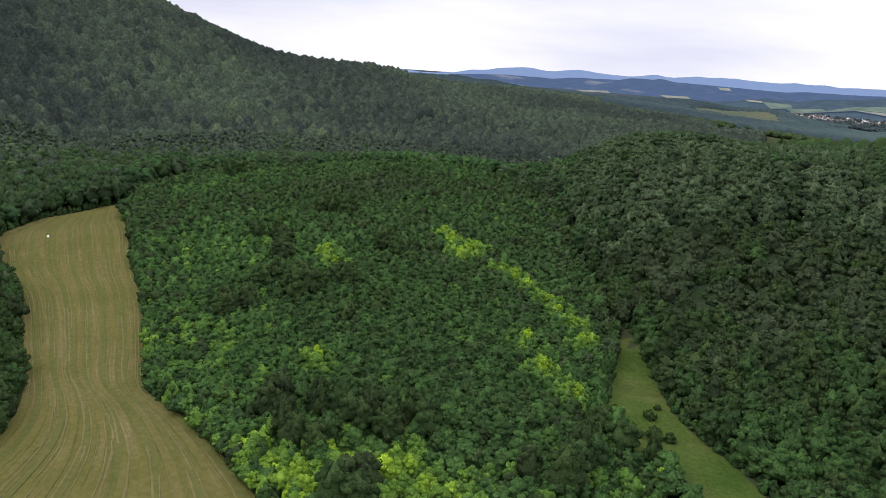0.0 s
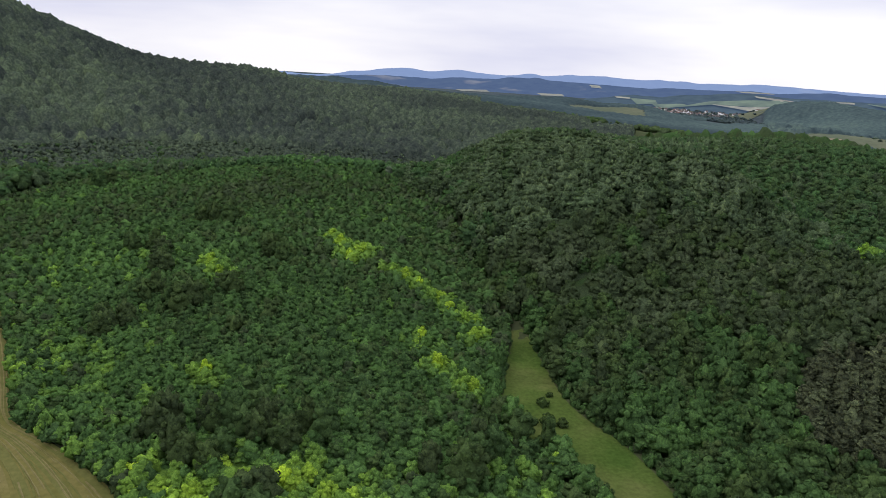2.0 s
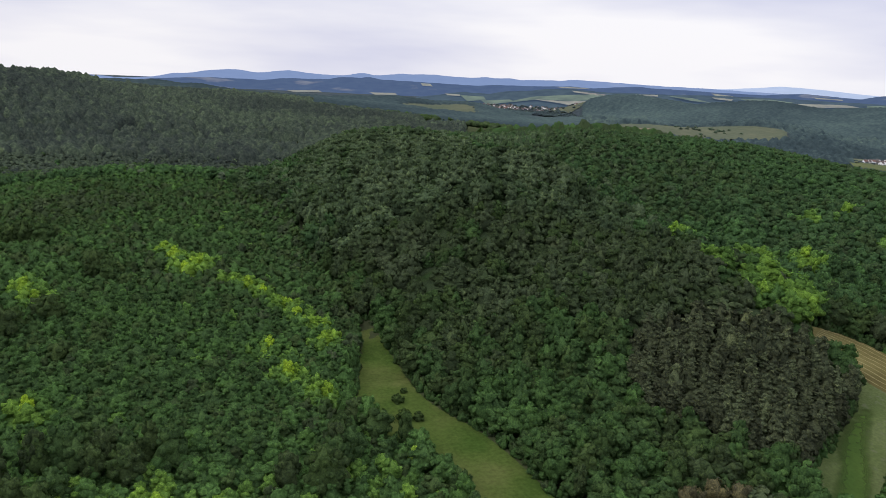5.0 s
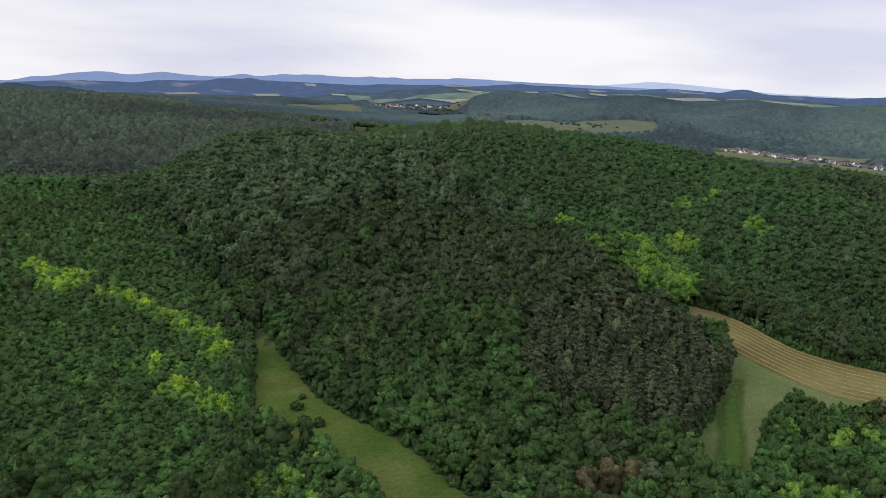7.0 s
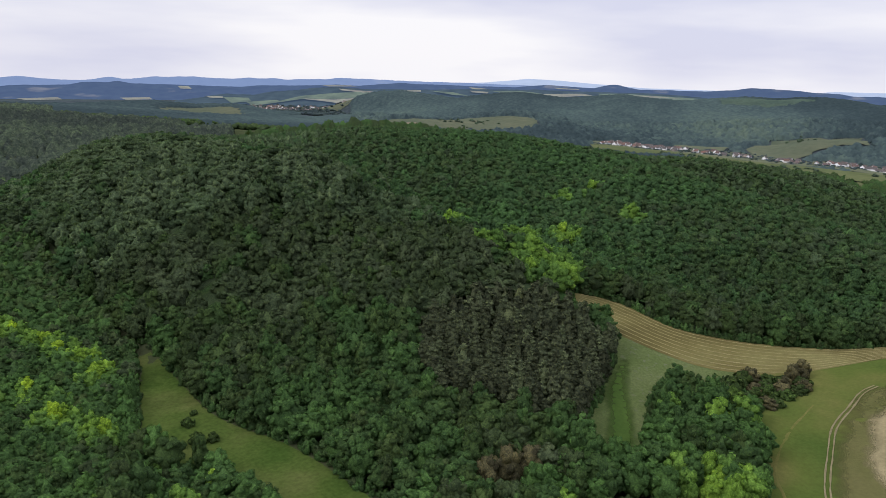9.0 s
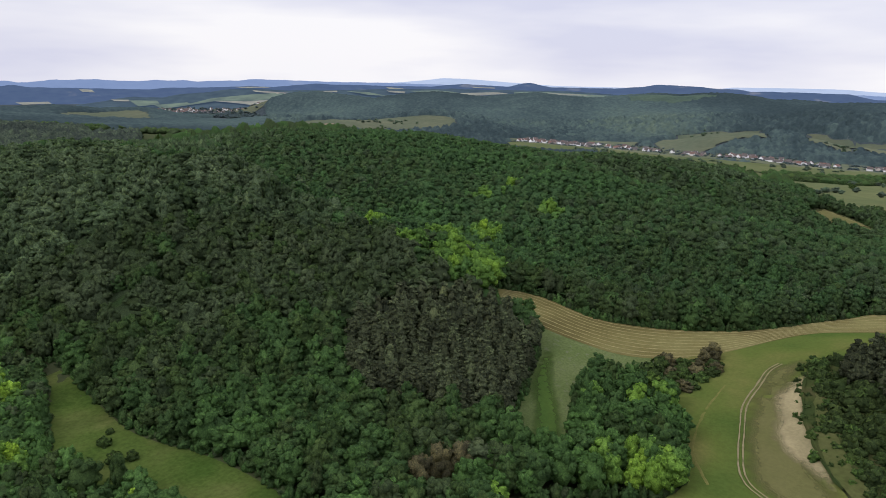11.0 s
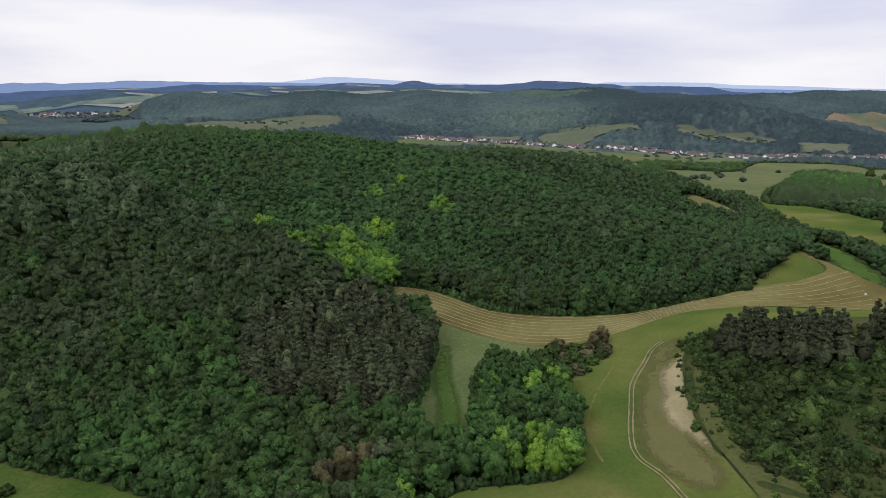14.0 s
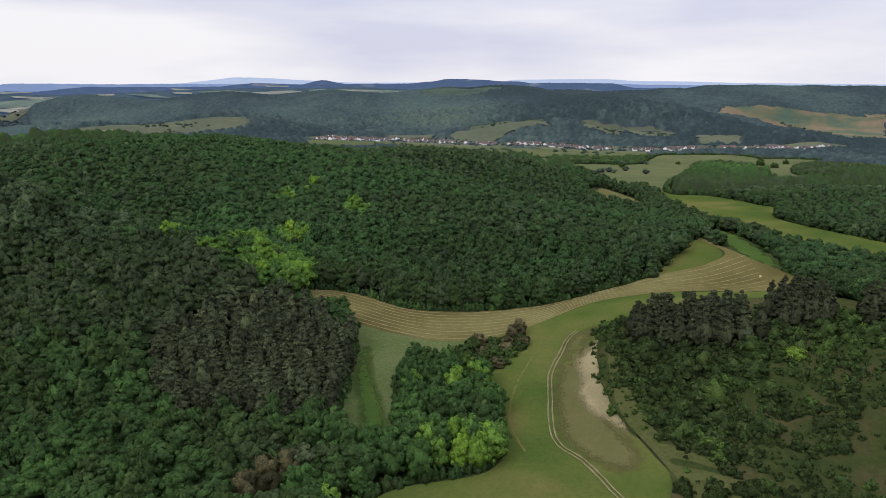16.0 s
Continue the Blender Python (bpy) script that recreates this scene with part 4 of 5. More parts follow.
HEDGE = unit_crowns(6, 540, 4, 1.8, 4, 0.9, 3.0, 7.0, 0.03, 0.0, "coarse")
SCRUB = unit_crowns(7, 500, 7, 0.8, 52, 0.55, 2.2, 3.8, 0.03)

SINGLES = []       # (kind, x, y, tall, wide, tint)


def bearing(x, y):
    return np.degrees(np.arctan2(x, y))


def forest_mask(x, y, lo, hi):
    d, b = np.hypot(x, y), bearing(x, y)
    ok = (d >= lo) & (d < hi) & (b > -37) & (b < 101)
    ok[ok] &= free_of_fields(x[ok], y[ok], 1.6 if hi == 400 else 0.0 if hi < 1500 else 3.0)
    return ok


# young acacia plantation on the near slope
x, y = scatter((-215, 100, 85, 505), 3.7, 1)
ok = forest_mask(x, y, 112, 560) & inside(x, y, ACACIA)
for px, py in DARKS:
    ok &= np.hypot(x - px, y - py) > 3.0
x, y = x[ok], y[ok]
rng = np.random.default_rng(5)
wide = np.clip(2.5 * rng.lognormal(0, 0.22, len(x)), 1.5, 4.0)
tall = rng.uniform(4.4, 7.4, len(x)) * (wide / 2.5) ** 0.4
tint = tint_of(x, y, rng)
d = np.hypot(x, y)
near_rank = np.argsort(np.argsort(np.hypot(x - 0, y - 150)))
single = (near_rank < 300)
for i in np.where(single)[0]:
    SINGLES.append(("young_acacia", x[i], y[i], tall[i], wide[i], tint[i]))
a = ~single & (d < 290)
planted("acacia_plantation", x[a], y[a], tall[a], wide[a], tint[a], ACA_NEAR, M_LEAF, 11, "dense young acacia plantation with small rounded fresh green crowns")
a = ~single & (d >= 290)
planted("acacia_upper_slope", x[a], y[a], tall[a], wide[a], tint[a], ACA_MID, M_LEAF, 12, "young acacia wood on the upper slope", False)

# older mixed oak forest
x, y = scatter((-260, -120, 480, 480), 5.9, 2)
ok = forest_mask(x, y, 112, 400) & (np.hypot((x - 124) / 11, (y - 114) / 7) > 1) & ~((x > 213) & (x < 262) & (y > 90) & (y < 118)) & ~inside(x, y, ACACIA) & ~inside(x, y, PINES) & ~inside(x, y, KNOLL) & ~inside(x, y, KNOLL_BACK)
x, y = x[ok], y[ok]
rng = np.random.default_rng(6)
big = (height(x, y) > 10) & (bearing(x, y) < 52)
keep = ~big | (rng.random(len(x)) < 0.8)
x, y, big = x[keep], y[keep], big[keep]
tall, wide = rng.uniform(8.5, 14.0, len(x)), 4.05 * rng.lognormal(0, 0.18, len(x))
wide = np.where(big, wide * 1.16, wide)
tall = np.where(big, tall * 1.08, tall)
tint = tint_of(x, y, rng)
d = np.hypot(x, y)
rank = np.argsort(np.argsort(d))
single = rank < 300
for i in np.where(single)[0]:
    SINGLES.append(("oak_tree", x[i], y[i], tall[i], wide[i], tint[i]))
a = ~single & (d < 330)
planted("oak_forest", x[a], y[a], tall[a], wide[a], tint[a], OAK_NEAR, M_LEAF, 13, "dense mixed oak forest with dark rounded crowns")
a = ~single & (d >= 330)
planted("oak_forest_slope", x[a], y[a], tall[a], wide[a], tint[a], OAK_HILL, M_LEAF_MID, 14, "mixed oak forest climbing the hillside")

x, y = scatter((-520, -260, 760, 760), 5.6, 3)
ok = forest_mask(x, y, 400, 720) & ~inside(x, y, ACACIA)
x, y = x[ok], y[ok]
rng = np.random.default_rng(7)
tall, wide, tint = rng.uniform(8.0, 11.5, len(x)), 3.75 * rng.lognormal(0, 0.16, len(x)), tint_of(x, y, rng)
dd, bb = np.hypot(x, y), bearing(x, y)
tall = np.where((bb < -21) & (dd < 600), tall * 1.45, tall)
wide = np.where((bb < -21) & (dd < 600), wide * 1.25, wide)
rim = np.interp(bb, [9, 12, 19, 27, 38, 48, 54], [560, 520, 452, 402, 332, 287, 255])
mid = (bb > 6) & (bb < 40) & (dd < rim + 60)
keep = ~mid | (rng.random(len(x)) < 0.8)
x, y, tall, wide, tint, mid, dd, bb = x[keep], y[keep], tall[keep], wide[keep], tint[keep], mid[keep], dd[keep], bb[keep]
wide = np.where(mid, wide * 1.2, wide)
planted("hill_crest_forest", x[mid], y[mid], tall[mid], wide[mid], tint[mid], OAK_HILL, M_LEAF_MID, 25, "big rounded oaks along the crest of the middle hill", False)
back = ~mid & (((bb > 24) & (bb < 62) & (dd > 665)) | ((bb > 10) & (bb < 30) & (dd > 580)))
planted("back_slope_forest", x[back], y[back], tall[back], wide[back], tint[back], OAK_FAR, M_LEAF_MID, 26, "closed broadleaf forest on the back slopes", False)
mid = mid | back
a = ~mid & ((bearing(x, y) > 24) | (np.hypot(x, y) + rng.normal(0, 55, len(x)) < 600))
planted("hillside_forest", x[a], y[a], tall[a], wide[a], tint[a], OAK_MID, M_LEAF_MID, 15, "closed broadleaf forest over the wooded hills", False)
a = ~mid & ~a
planted("mountain_foot_forest", x[a], y[a], tall[a], wide[a], tint[a], OAK_MID, M_MOUNTAIN, 21, "broadleaf forest at the foot of the mountain", False)

def mountain_wood(u, v):
    d, b = np.hypot(u, v), bearing(u, v)
    ok = (forest_mask(u, v, 705, 1400) | (forest_mask(u, v, 1390, 1700) & (b < 12))) & ((b < 27) | (b > 68) | (d < 780)) & ((b < 72) | (d < 1150))
    ok[ok] &= free_of_fields(u[ok], v[ok], 4.0)
    return ok


def crowned(name, box, step, wooded, spacing, tall, radius, material, label, pick, tones=None, swell=0.0):
    """Closed forest seen from afar: a fine sheet that rises into one rounded crown for each tree."""
    rg = np.random.default_rng(17)
    nx, ny = int((box[2] - box[0]) / spacing) + 2, int((box[3] - box[1]) / spacing) + 2
    tx = box[0] + (np.arange(nx)[None, :] + 0.5 + rg.uniform(-0.4, 0.4, (ny, nx))) * spacing
    ty = box[1] + (np.arange(ny)[:, None] + 0.5 + rg.uniform(-0.4, 0.4, (ny, nx))) * spacing
    size, rise = radius * rg.uniform(0.8, 1.35, (ny, nx)), rg.normal(0, 1.8, (ny, nx))
    shade = (tones or tint_of)(tx.ravel(), ty.ravel(), rg).reshape(ny, nx) + rg.normal(0, 0.07, (ny, nx)) + np.interp(height(tx.ravel(), ty.ravel()), [10, 60, 110], [0.06, 0.0, -0.05]).reshape(ny, nx)
    gx, gy = np.meshgrid(np.arange(box[0], box[2], step), np.arange(box[1], box[3], step))
    w = wooded(gx.ravel(), gy.ravel()).reshape(gx.shape) & pick(gx, gy)
    row, col = np.where(w)
    px, py = gx[w] + rg.uniform(-0.3, 0.3, len(row)) * step, gy[w] + rg.uniform(-0.3, 0.3, len(row)) * step
    ci, cj = ((px - box[0]) / spacing).astype(int), ((py - box[1]) / spacing).astype(int)
    best, tone = np.full(len(px), -5.0), np.full(len(px), 0.1)
    for di in (-1, 0, 1):
        for dj in (-1, 0, 1):
            i, j = np.clip(ci + di, 0, nx - 1), np.clip(cj + dj, 0, ny - 1)
            near = ((px - tx[j, i]) ** 2 + (py - ty[j, i]) ** 2) / size[j, i] ** 2
            top = rise[j, i] + 10.0 * (1 - near)
            tone = np.where(top > best, shade[j, i], tone)
            best = np.maximum(best, top)
    rim = np.zeros(gx.shape)     # 0 at the edge of the wood, 1 well inside it
    ring = w.copy()
    for share in (0.25, 0.4, 0.35):
        ring[1:-1, 1:-1] &= ring[:-2, 1:-1] & ring[2:, 1:-1] & ring[1:-1, :-2] & ring[1:-1, 2:]
        rim += share * ring
    num = np.full(gx.shape, -1)
    num[w] = np.arange(len(row))
    quad = w[:-1, :-1] & w[1:, :-1] & w[:-1, 1:] & w[1:, 1:]
    fs = np.stack([num[:-1, :-1][quad], num[:-1, 1:][quad], num[1:, 1:][quad], num[1:, :-1][quad]], -1)
    pz = height(px, py) + rim[w] * (tall + best + swell * (stand_noise(px, py, 0.012, 0.4) + stand_noise(px, py, 0.027, 1.7)) + rg.normal(0, 0.35, len(px)))
    me = bpy.data.meshes.new(name)
    me.from_pydata(np.stack([px, py, pz], -1), [], fs)
    me.polygons.foreach_set("use_smooth", np.ones(len(fs), bool))
    me.attributes.new("tint", "FLOAT", "POINT").data.foreach_set("value", np.clip(tone - 0.03 + rg.normal(0, 0.02, len(px)), 0, 0.9).astype(np.float32))
    me.materials.append(material)
    return tagged(new(name, me), label, "forest", "", "stuff")


crowned("mountain_forest", (-1000, 380, 800, 1700), 2.8, mountain_wood, 9.4, 4.0, 5.5, M_MOUNTAIN, "dark broadleaf forest covering the mountain slope", lambda u, v: (bearing(u, v) < 24) & (np.hypot(u, v) < 1330))
crowned("lee_forest", (-1350, 380, 800, 1720), 4.0, mountain_wood, 10.0, 4.0, 5.8, M_MOUNTAIN, "broadleaf forest behind the mountain crest", lambda u, v: (bearing(u, v) < 24) & (np.hypot(u, v) >= 1324))
crowned("valley_forest", (300, -600, 1250, 700), 2.8, mountain_wood, 8.2, 6.0, 5.2, M_LEAF, "dark broadleaf woods along the valley", lambda u, v: bearing(u, v) >= 24)

# far woods as clumps of crowns
x, y = scatter((-700, -900, 3600, 3500), 18, 5)
d = np.hypot(x, y)
woody = stand_noise(x, y, 0.0042, 1.0) + 0.6 * stand_noise(x, y, 0.011, 2.2)
crest = height(x, y) - valley(x, y)
ok = forest_mask(x, y, 1400, 3500) | ((d > 780) & (d < 1400) & (bearing(x, y) >= 27) & (bearing(x, y) <= 68) & free_of_fields(x, y, 4.0)) | ((d > 1150) & (d < 1450) & (bearing(x, y) >= 72) & (bearing(x, y) < 108) & free_of_fields(x, y, 4.0))
ok &= (bearing(x, y) > -8) & ((d < 2900) | (crest > 40)) & ~((bearing(x, y) > 24) & (bearing(x, y) < 34.5) & (bearing(x, y) < 33) & (d > 2500) & (woody < 0.35))
x, y = x[ok], y[ok]
rng = np.random.default_rng(9)
tall, wide = rng.uniform(8.5, 12, len(x)), rng.uniform(8.0, 13, len(x))
tint = np.clip(0.17 + 0.10 * stand_noise(x, y, 0.006, 3) + 0.08 * stand_noise(x, y, 0.0021, 1) + rng.normal(0, 0.04, len(x)), 0, 1)
a = np.hypot(x, y) < 1500
planted("valley_woods", x[a], y[a], tall[a], wide[a], tint[a], CLUMP, M_LEAF, 22, "dark woods between valley pastures", False)


def canopy(name, box, step, wooded, tall, material, label, shades, rough=1.0):
    """A closed layer of foliage: one uneven sheet that comes down to the ground at its edges."""
    gx, gy = np.meshgrid(np.arange(box[0], box[2], step), np.arange(box[1], box[3], step))
    rg = np.random.default_rng(61)
    px, py = gx + rg.uniform(-0.35, 0.35, gx.shape) * step, gy + rg.uniform(-0.35, 0.35, gx.shape) * step
    w = wooded(px.ravel(), py.ravel()).reshape(gx.shape)
    quad = w[:-1, :-1] & w[1:, :-1] & w[:-1, 1:] & w[1:, 1:] if step < 9 else w[:-1, :-1] | w[1:, :-1] | w[:-1, 1:] | w[1:, 1:]
    lump = stand_noise(px, py, 0.16, 0.3) + 0.7 * stand_noise(px, py, 0.07, 1.3)
    pz = height(px, py) + np.where(w, tall + rough * (1.3 * lump + rg.normal(0, 1.0, gx.shape)), -1.0)
    use = np.zeros(gx.shape, bool)
    for q in (use[:-1, :-1], use[1:, :-1], use[:-1, 1:], use[1:, 1:]):
        q |= quad
    num = np.cumsum(use.ravel()).reshape(gx.shape) - 1
    fs = np.stack([num[:-1, :-1][quad], num[:-1, 1:][quad], num[1:, 1:][quad], num[1:, :-1][quad]], -1)
    me = bpy.data.meshes.new(name)
    me.from_pydata(np.stack([px[use], py[use], pz[use]], -1), [], fs)
    me.polygons.foreach_set("use_smooth", np.ones(len(fs), bool))
    at = me.attributes.new("tint", "FLOAT", "POINT")
    at.data.foreach_set("value", np.clip(shades(px[use], py[use], rg), 0, 0.9).astype(np.float32))
    me.materials.append(material)
    return tagged(new(name, me), label, "forest", "", "stuff")


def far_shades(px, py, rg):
    """Tint of the far woods: paler on most hills, darker on the eastern and the nearer ones."""
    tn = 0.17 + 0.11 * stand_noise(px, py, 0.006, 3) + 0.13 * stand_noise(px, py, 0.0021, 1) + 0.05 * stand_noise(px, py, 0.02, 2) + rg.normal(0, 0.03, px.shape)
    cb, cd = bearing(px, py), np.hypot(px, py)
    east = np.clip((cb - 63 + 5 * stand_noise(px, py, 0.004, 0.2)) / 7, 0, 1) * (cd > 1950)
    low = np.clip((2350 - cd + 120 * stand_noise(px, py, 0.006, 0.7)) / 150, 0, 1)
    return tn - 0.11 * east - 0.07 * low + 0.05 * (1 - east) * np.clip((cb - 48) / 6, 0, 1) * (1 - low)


def far_wooded(px, py):
    d, b = np.hypot(px, py), bearing(px, py)
    ok = (d > 1490) & (d < 3450) & (b > -8) & (b < 106)
    ok[ok] &= free_of_fields(px[ok], py[ok], 4.0)
    rise = height(px, py) - valley(px, py)
    return ok & ((d < 2900) | (rise > 30)) & ~((b > 24) & (b < 33) & (d > 2500) & (stand_noise(px, py, 0.0042, 1.0) < 0.35))


def near_village(px, py):
    return (np.hypot(px, py) < 2480) & (bearing(px, py) > 33)


crowned("village_hill_forest", (250, -950, 2500, 2150), 5.0, far_wooded, 14.0, 5.0, 8.2, M_CANOPY_HAZED, "green wooded hillsides above the village", near_village, far_shades, 2.2)
canopy("far_canopy", (-480, -950, 3450, 3450), 9.0, lambda u, v: far_wooded(u, v) & ~((np.hypot(u, v) < 2465) & (bearing(u, v) > 33.3)), 9.0, M_CANOPY_HAZED, "distant woods, hazed blue-green, covering the hills round the village", far_shades)
canopy("hillside_undergrowth", (-520, -260, 760, 760), 5.0, lambda u, v: forest_mask(u, v, 402, 726) & ~inside(u, v, ACACIA) & free_of_fields(u, v, 4.0), 5.2, M_LEAF_MID, "dense lower foliage of the hillside forest", tint_of, 0.4)
canopy("oak_undergrowth", (-260, -120, 480, 480), 4.0, lambda u, v: forest_mask(u, v, 112, 404) & ~inside(u, v, ACACIA) & ~inside(u, v, PINES) & ~inside(u, v, KNOLL) & ~inside(u, v, KNOLL_BACK) & (np.hypot((u - 124) / 15, (v - 114) / 11) > 1) & ~((u > 205) & (u < 266) & (v > 84) & (v < 122)) & free_of_fields(u, v, 4.0), 4.6, M_LEAF, "dense lower foliage of the oak forest", tint_of, 0.4)
canopy("acacia_undergrowth", (-215, 100, 85, 505), 3.0, lambda u, v: forest_mask(u, v, 112, 560) & inside(u, v, ACACIA) & free_of_fields(u, v, 3.0), 2.6, M_LEAF, "dense lower foliage of the acacia plantation", tint_of, 0.25)

# pine wood on the nose of the middle hill
x, y = scatter((128, 105, 240, 215), 4.4, 6)
ok = inside(x, y, PINES) & free_of_fields(x, y, 1.0)
x, y = x[ok], y[ok]
rng = np.random.default_rng(10)
tall, wide = rng.uniform(9.0, 15.0, len(x)), rng.uniform(2.5, 3.8, len(x))
tint = np.clip(rng.normal(0.45, 0.28, len(x)), 0, 1)
rank = np.argsort(np.argsort(np.hypot(x, y)))
for i in np.where(rank < 170)[0]:
    SINGLES.append(("pine_tree", x[i], y[i], tall[i], wide[i], tint[i]))
a = rank >= 170
planted("pine_wood", x[a], y[a], tall[a], wide[a], tint[a], PINE_NEAR, M_PINE, 18, "dense grey-green pine wood on the hill nose")

# shrubs closing the forest edge along the near fields
xs, ys = [], []
rng = np.random.default_rng(44)
for line in OPEN[:6]:
    ring = resample(np.vstack([line, line[:1]]), int(len(line) * 4))
    d = np.gradient(ring, axis=0)
    d /= np.linalg.norm(d, axis=1)[:, None] + 1e-9
    for off in (-1.2, 1.2, -2.6, 2.6):
        q = ring + np.stack([-d[:, 1], d[:, 0]], 1) * off + rng.normal(0, 0.6, ring.shape)
        xs.append(q[:, 0])
        ys.append(q[:, 1])
x, y = np.concatenate(xs), np.concatenate(ys)
between = sum((~free_of_fields(x + dx, y + dy)).astype(int) for dx, dy in ((6, 0), (-6, 0), (0, 6), (0, -6)))
ok = free_of_fields(x, y) & (between < 3) & (rng.random(x.shape) < 0.75) & ~inside(x, y, KNOLL) & ~inside(x, y, KNOLL_BACK)
x, y = x[ok], y[ok]
planted("edge_shrubs", x, y, rng.uniform(1.6, 5.5, len(x)), rng.uniform(1.0, 2.0, len(x)), np.clip(rng.normal(0.28, 0.09, len(x)), 0, 0.6), SHRUBS,
        M_LEAF, 20, "low shrubs and young trees along the forest edge", False)
# hedges round the valley pastures
xs, ys = [], []
for line, nm in zip(OPEN, EDGED):
    if nm in ("toe_grass", "stream_meadow", "band_field", "upper_pasture", "side_pasture", "hill_clearing"):
        length = np.linalg.norm(np.diff(line, axis=0), axis=1).sum()
        ring = resample(np.vstack([line, line[:1]]), int(length / 3.2))
        d = np.gradient(ring, axis=0)
        d /= np.linalg.norm(d, axis=1)[:, None] + 1e-9
        for off in (-2.5, 2.5):
            q = ring + np.stack([-d[:, 1], d[:, 0]], 1) * off + rng.normal(0, 1.0, ring.shape)
            xs.append(q[:, 0])
            ys.append(q[:, 1])
x, y = np.concatenate(xs), np.concatenate(ys)
ok = free_of_fields(x, y)
x, y = x[ok], y[ok]
planted("hedges", x, y, rng.uniform(4, 8.5, len(x)), rng.uniform(2.2, 3.8, len(x)), np.clip(rng.normal(0.18, 0.07, len(x)), 0, 0.6), HEDGE, M_LEAF, 23, "bushy hedges and tree lines round the valley pastures", False)

# pines on the knoll
for gx0, gy0, rx, ry, n in ((258, 34, 9, 15, 44), (264, 16, 9, 11, 28), (286, -8, 11, 13, 30), (296, -40, 13, 15, 26)):
    rng = np.random.default_rng(int(gx0))
    for i in range(n):
        a, r = rng.uniform(0, 2 * math.pi), math.sqrt(rng.uniform(0, 1))
        SINGLES.append(("pine_tree", gx0 + math.cos(a) * r * rx, gy0 + math.sin(a) * r * ry, rng.uniform(13, 17.5), rng.uniform(3.0, 4.4), rng.uniform(0, 0.45)))

# large dark oaks standing over the plantation, and bright limes
for i, (px, py) in enumerate(DARKS):
    rng = np.random.default_rng(200 + i)
    for k in range(4):
        SINGLES.append(("old_oak", px + (k > 0) * rng.normal(0, 5), py + (k > 0) * rng.normal(0, 4), rng.uniform(11, 15.5), rng.uniform(3.4, 5.6), rng.uniform(0.17, 0.23)))
for i, (px, py) in enumerate(LIMES):
    rng = np.random.default_rng(300 + i)
    acacia = bool(inside(np.array([px]), np.array([py]), ACACIA)[0])
    giant = np.hypot(px - 232, py - 192) < 12
    SINGLES.append(("lime_tree", px, py, 15.0 if giant else rng.uniform(6.8, 8.5) if acacia else rng.uniform(11, 13.5), rng.uniform(2.0, 2.8) if acacia else (6.4 if giant else rng.uniform(3.4, 4.6)), 0.49 if px < 175 and py < 80 and px > 100 else rng.uniform(0.56, 0.64) if giant else rng.uniform(0.62, 0.82) if acacia else rng.uniform(0.52, 0.66)))

# tall bushes and small trees on the knoll: the nearest single, the rest as scrub
THICKET = np.array([(262, 60), (241, 53), (225, 42), (208, 33), (198, 24), (197, 14), (203, 6), (213, 0), (224, -3), (236, 4), (250, -2), (262, -14), (270, -40), (300, -60), (316, -60), (302, -20), (292, 10), (286, 36), (274, 54)], float)
x, y = scatter((165, -95, 365, 65), 3.1, 7)
rng = np.random.default_rng(12)
dens = stand_noise(x, y, 0.07, 0.4) + 0.5 * stand_noise(x, y, 0.17, 1.4) + rng.normal(0, 0.2, x.shape)
thick = inside(x, y, THICKET)
MASS = np.where(thick, 0.9, np.where(y < 5, 0.2, -0.5))
ok = inside(x, y, KNOLL) & (dens + MASS > -0.5) & (np.hypot(x - 206, y + 27) > 7)
x, y = x[ok], y[ok]
wide = np.clip(1.6 * rng.lognormal(0, 0.5, len(x)), 0.6, 4.6)
thick = inside(x, y, THICKET)
wide = np.where(thick, wide * 1.15, wide * 0.74)
tall = wide ** 0.8 * rng.uniform(1.4, 2.4, len(x))
tint = np.clip(0.10 + 0.15 * stand_noise(x, y, 0.05, 0.9) + rng.normal(0, 0.09, len(x)), 0, 0.62)
rank = np.argsort(np.argsort(np.hypot(x, y)))
for i in np.where(rank < 250)[0]:
    SINGLES.append(("hawthorn_bush", x[i], y[i], tall[i], wide[i], tint[i]))
a = rank >= 250
planted("knoll_scrub", x[a], y[a], tall[a], wide[a], tint[a], SCRUB, M_BUSH, 19, "dense green scrub of bushes and small trees on the knoll", False)
for px, py, tl, wd, ti in [(69, 199, 3.2, 2.2, .2), (67, 187, 3.8, 2.4, .25), (71.5, 186, 3.0, 1.9, .2), (73, 205, 2.0, 1.3, .15), (228, 106, 6.2, 4.4, .12), (222, 103, 5.2, 3.8, .35), (255, -7, 4.5, 3.8, .6),
                           (235, 106, 6.0, 4.0, .1), (240, 100, 4.0, 3.0, .2), (246, 102, 4.4, 3.4, .15), (252, 99, 3.4, 2.8, .2), (238, 96, 3.0, 2.6, .15), (231, 99, 4.2, 3.2, .25), (224, 96, 4.2, 3.6, .3), (231, 92, 3.8, 3.4, .15), (240, 92, 4.0, 3.6, .2), (247, 91, 3.6, 3.2, .1), (236, 97, 4.6, 3.6, .25), (255, 93, 3.8, 3.2, .2), (200, 13, 4.6, 4.4, .4), (205, 18, 4.2, 4.0, .35), (205, 23, 4.0, 3.6, .3), (196, 10, 3.6, 3.4, .35), (208, 12, 4.0, 3.8, .25), (182, 0, 3.2, 3.2, .35), (178, -4, 3, 3, .3), (187, -2, 3, 3.2, .3), (203, 33, 1.8, 1.4, .35), (196, 27, 1.5, 1.2, .35),
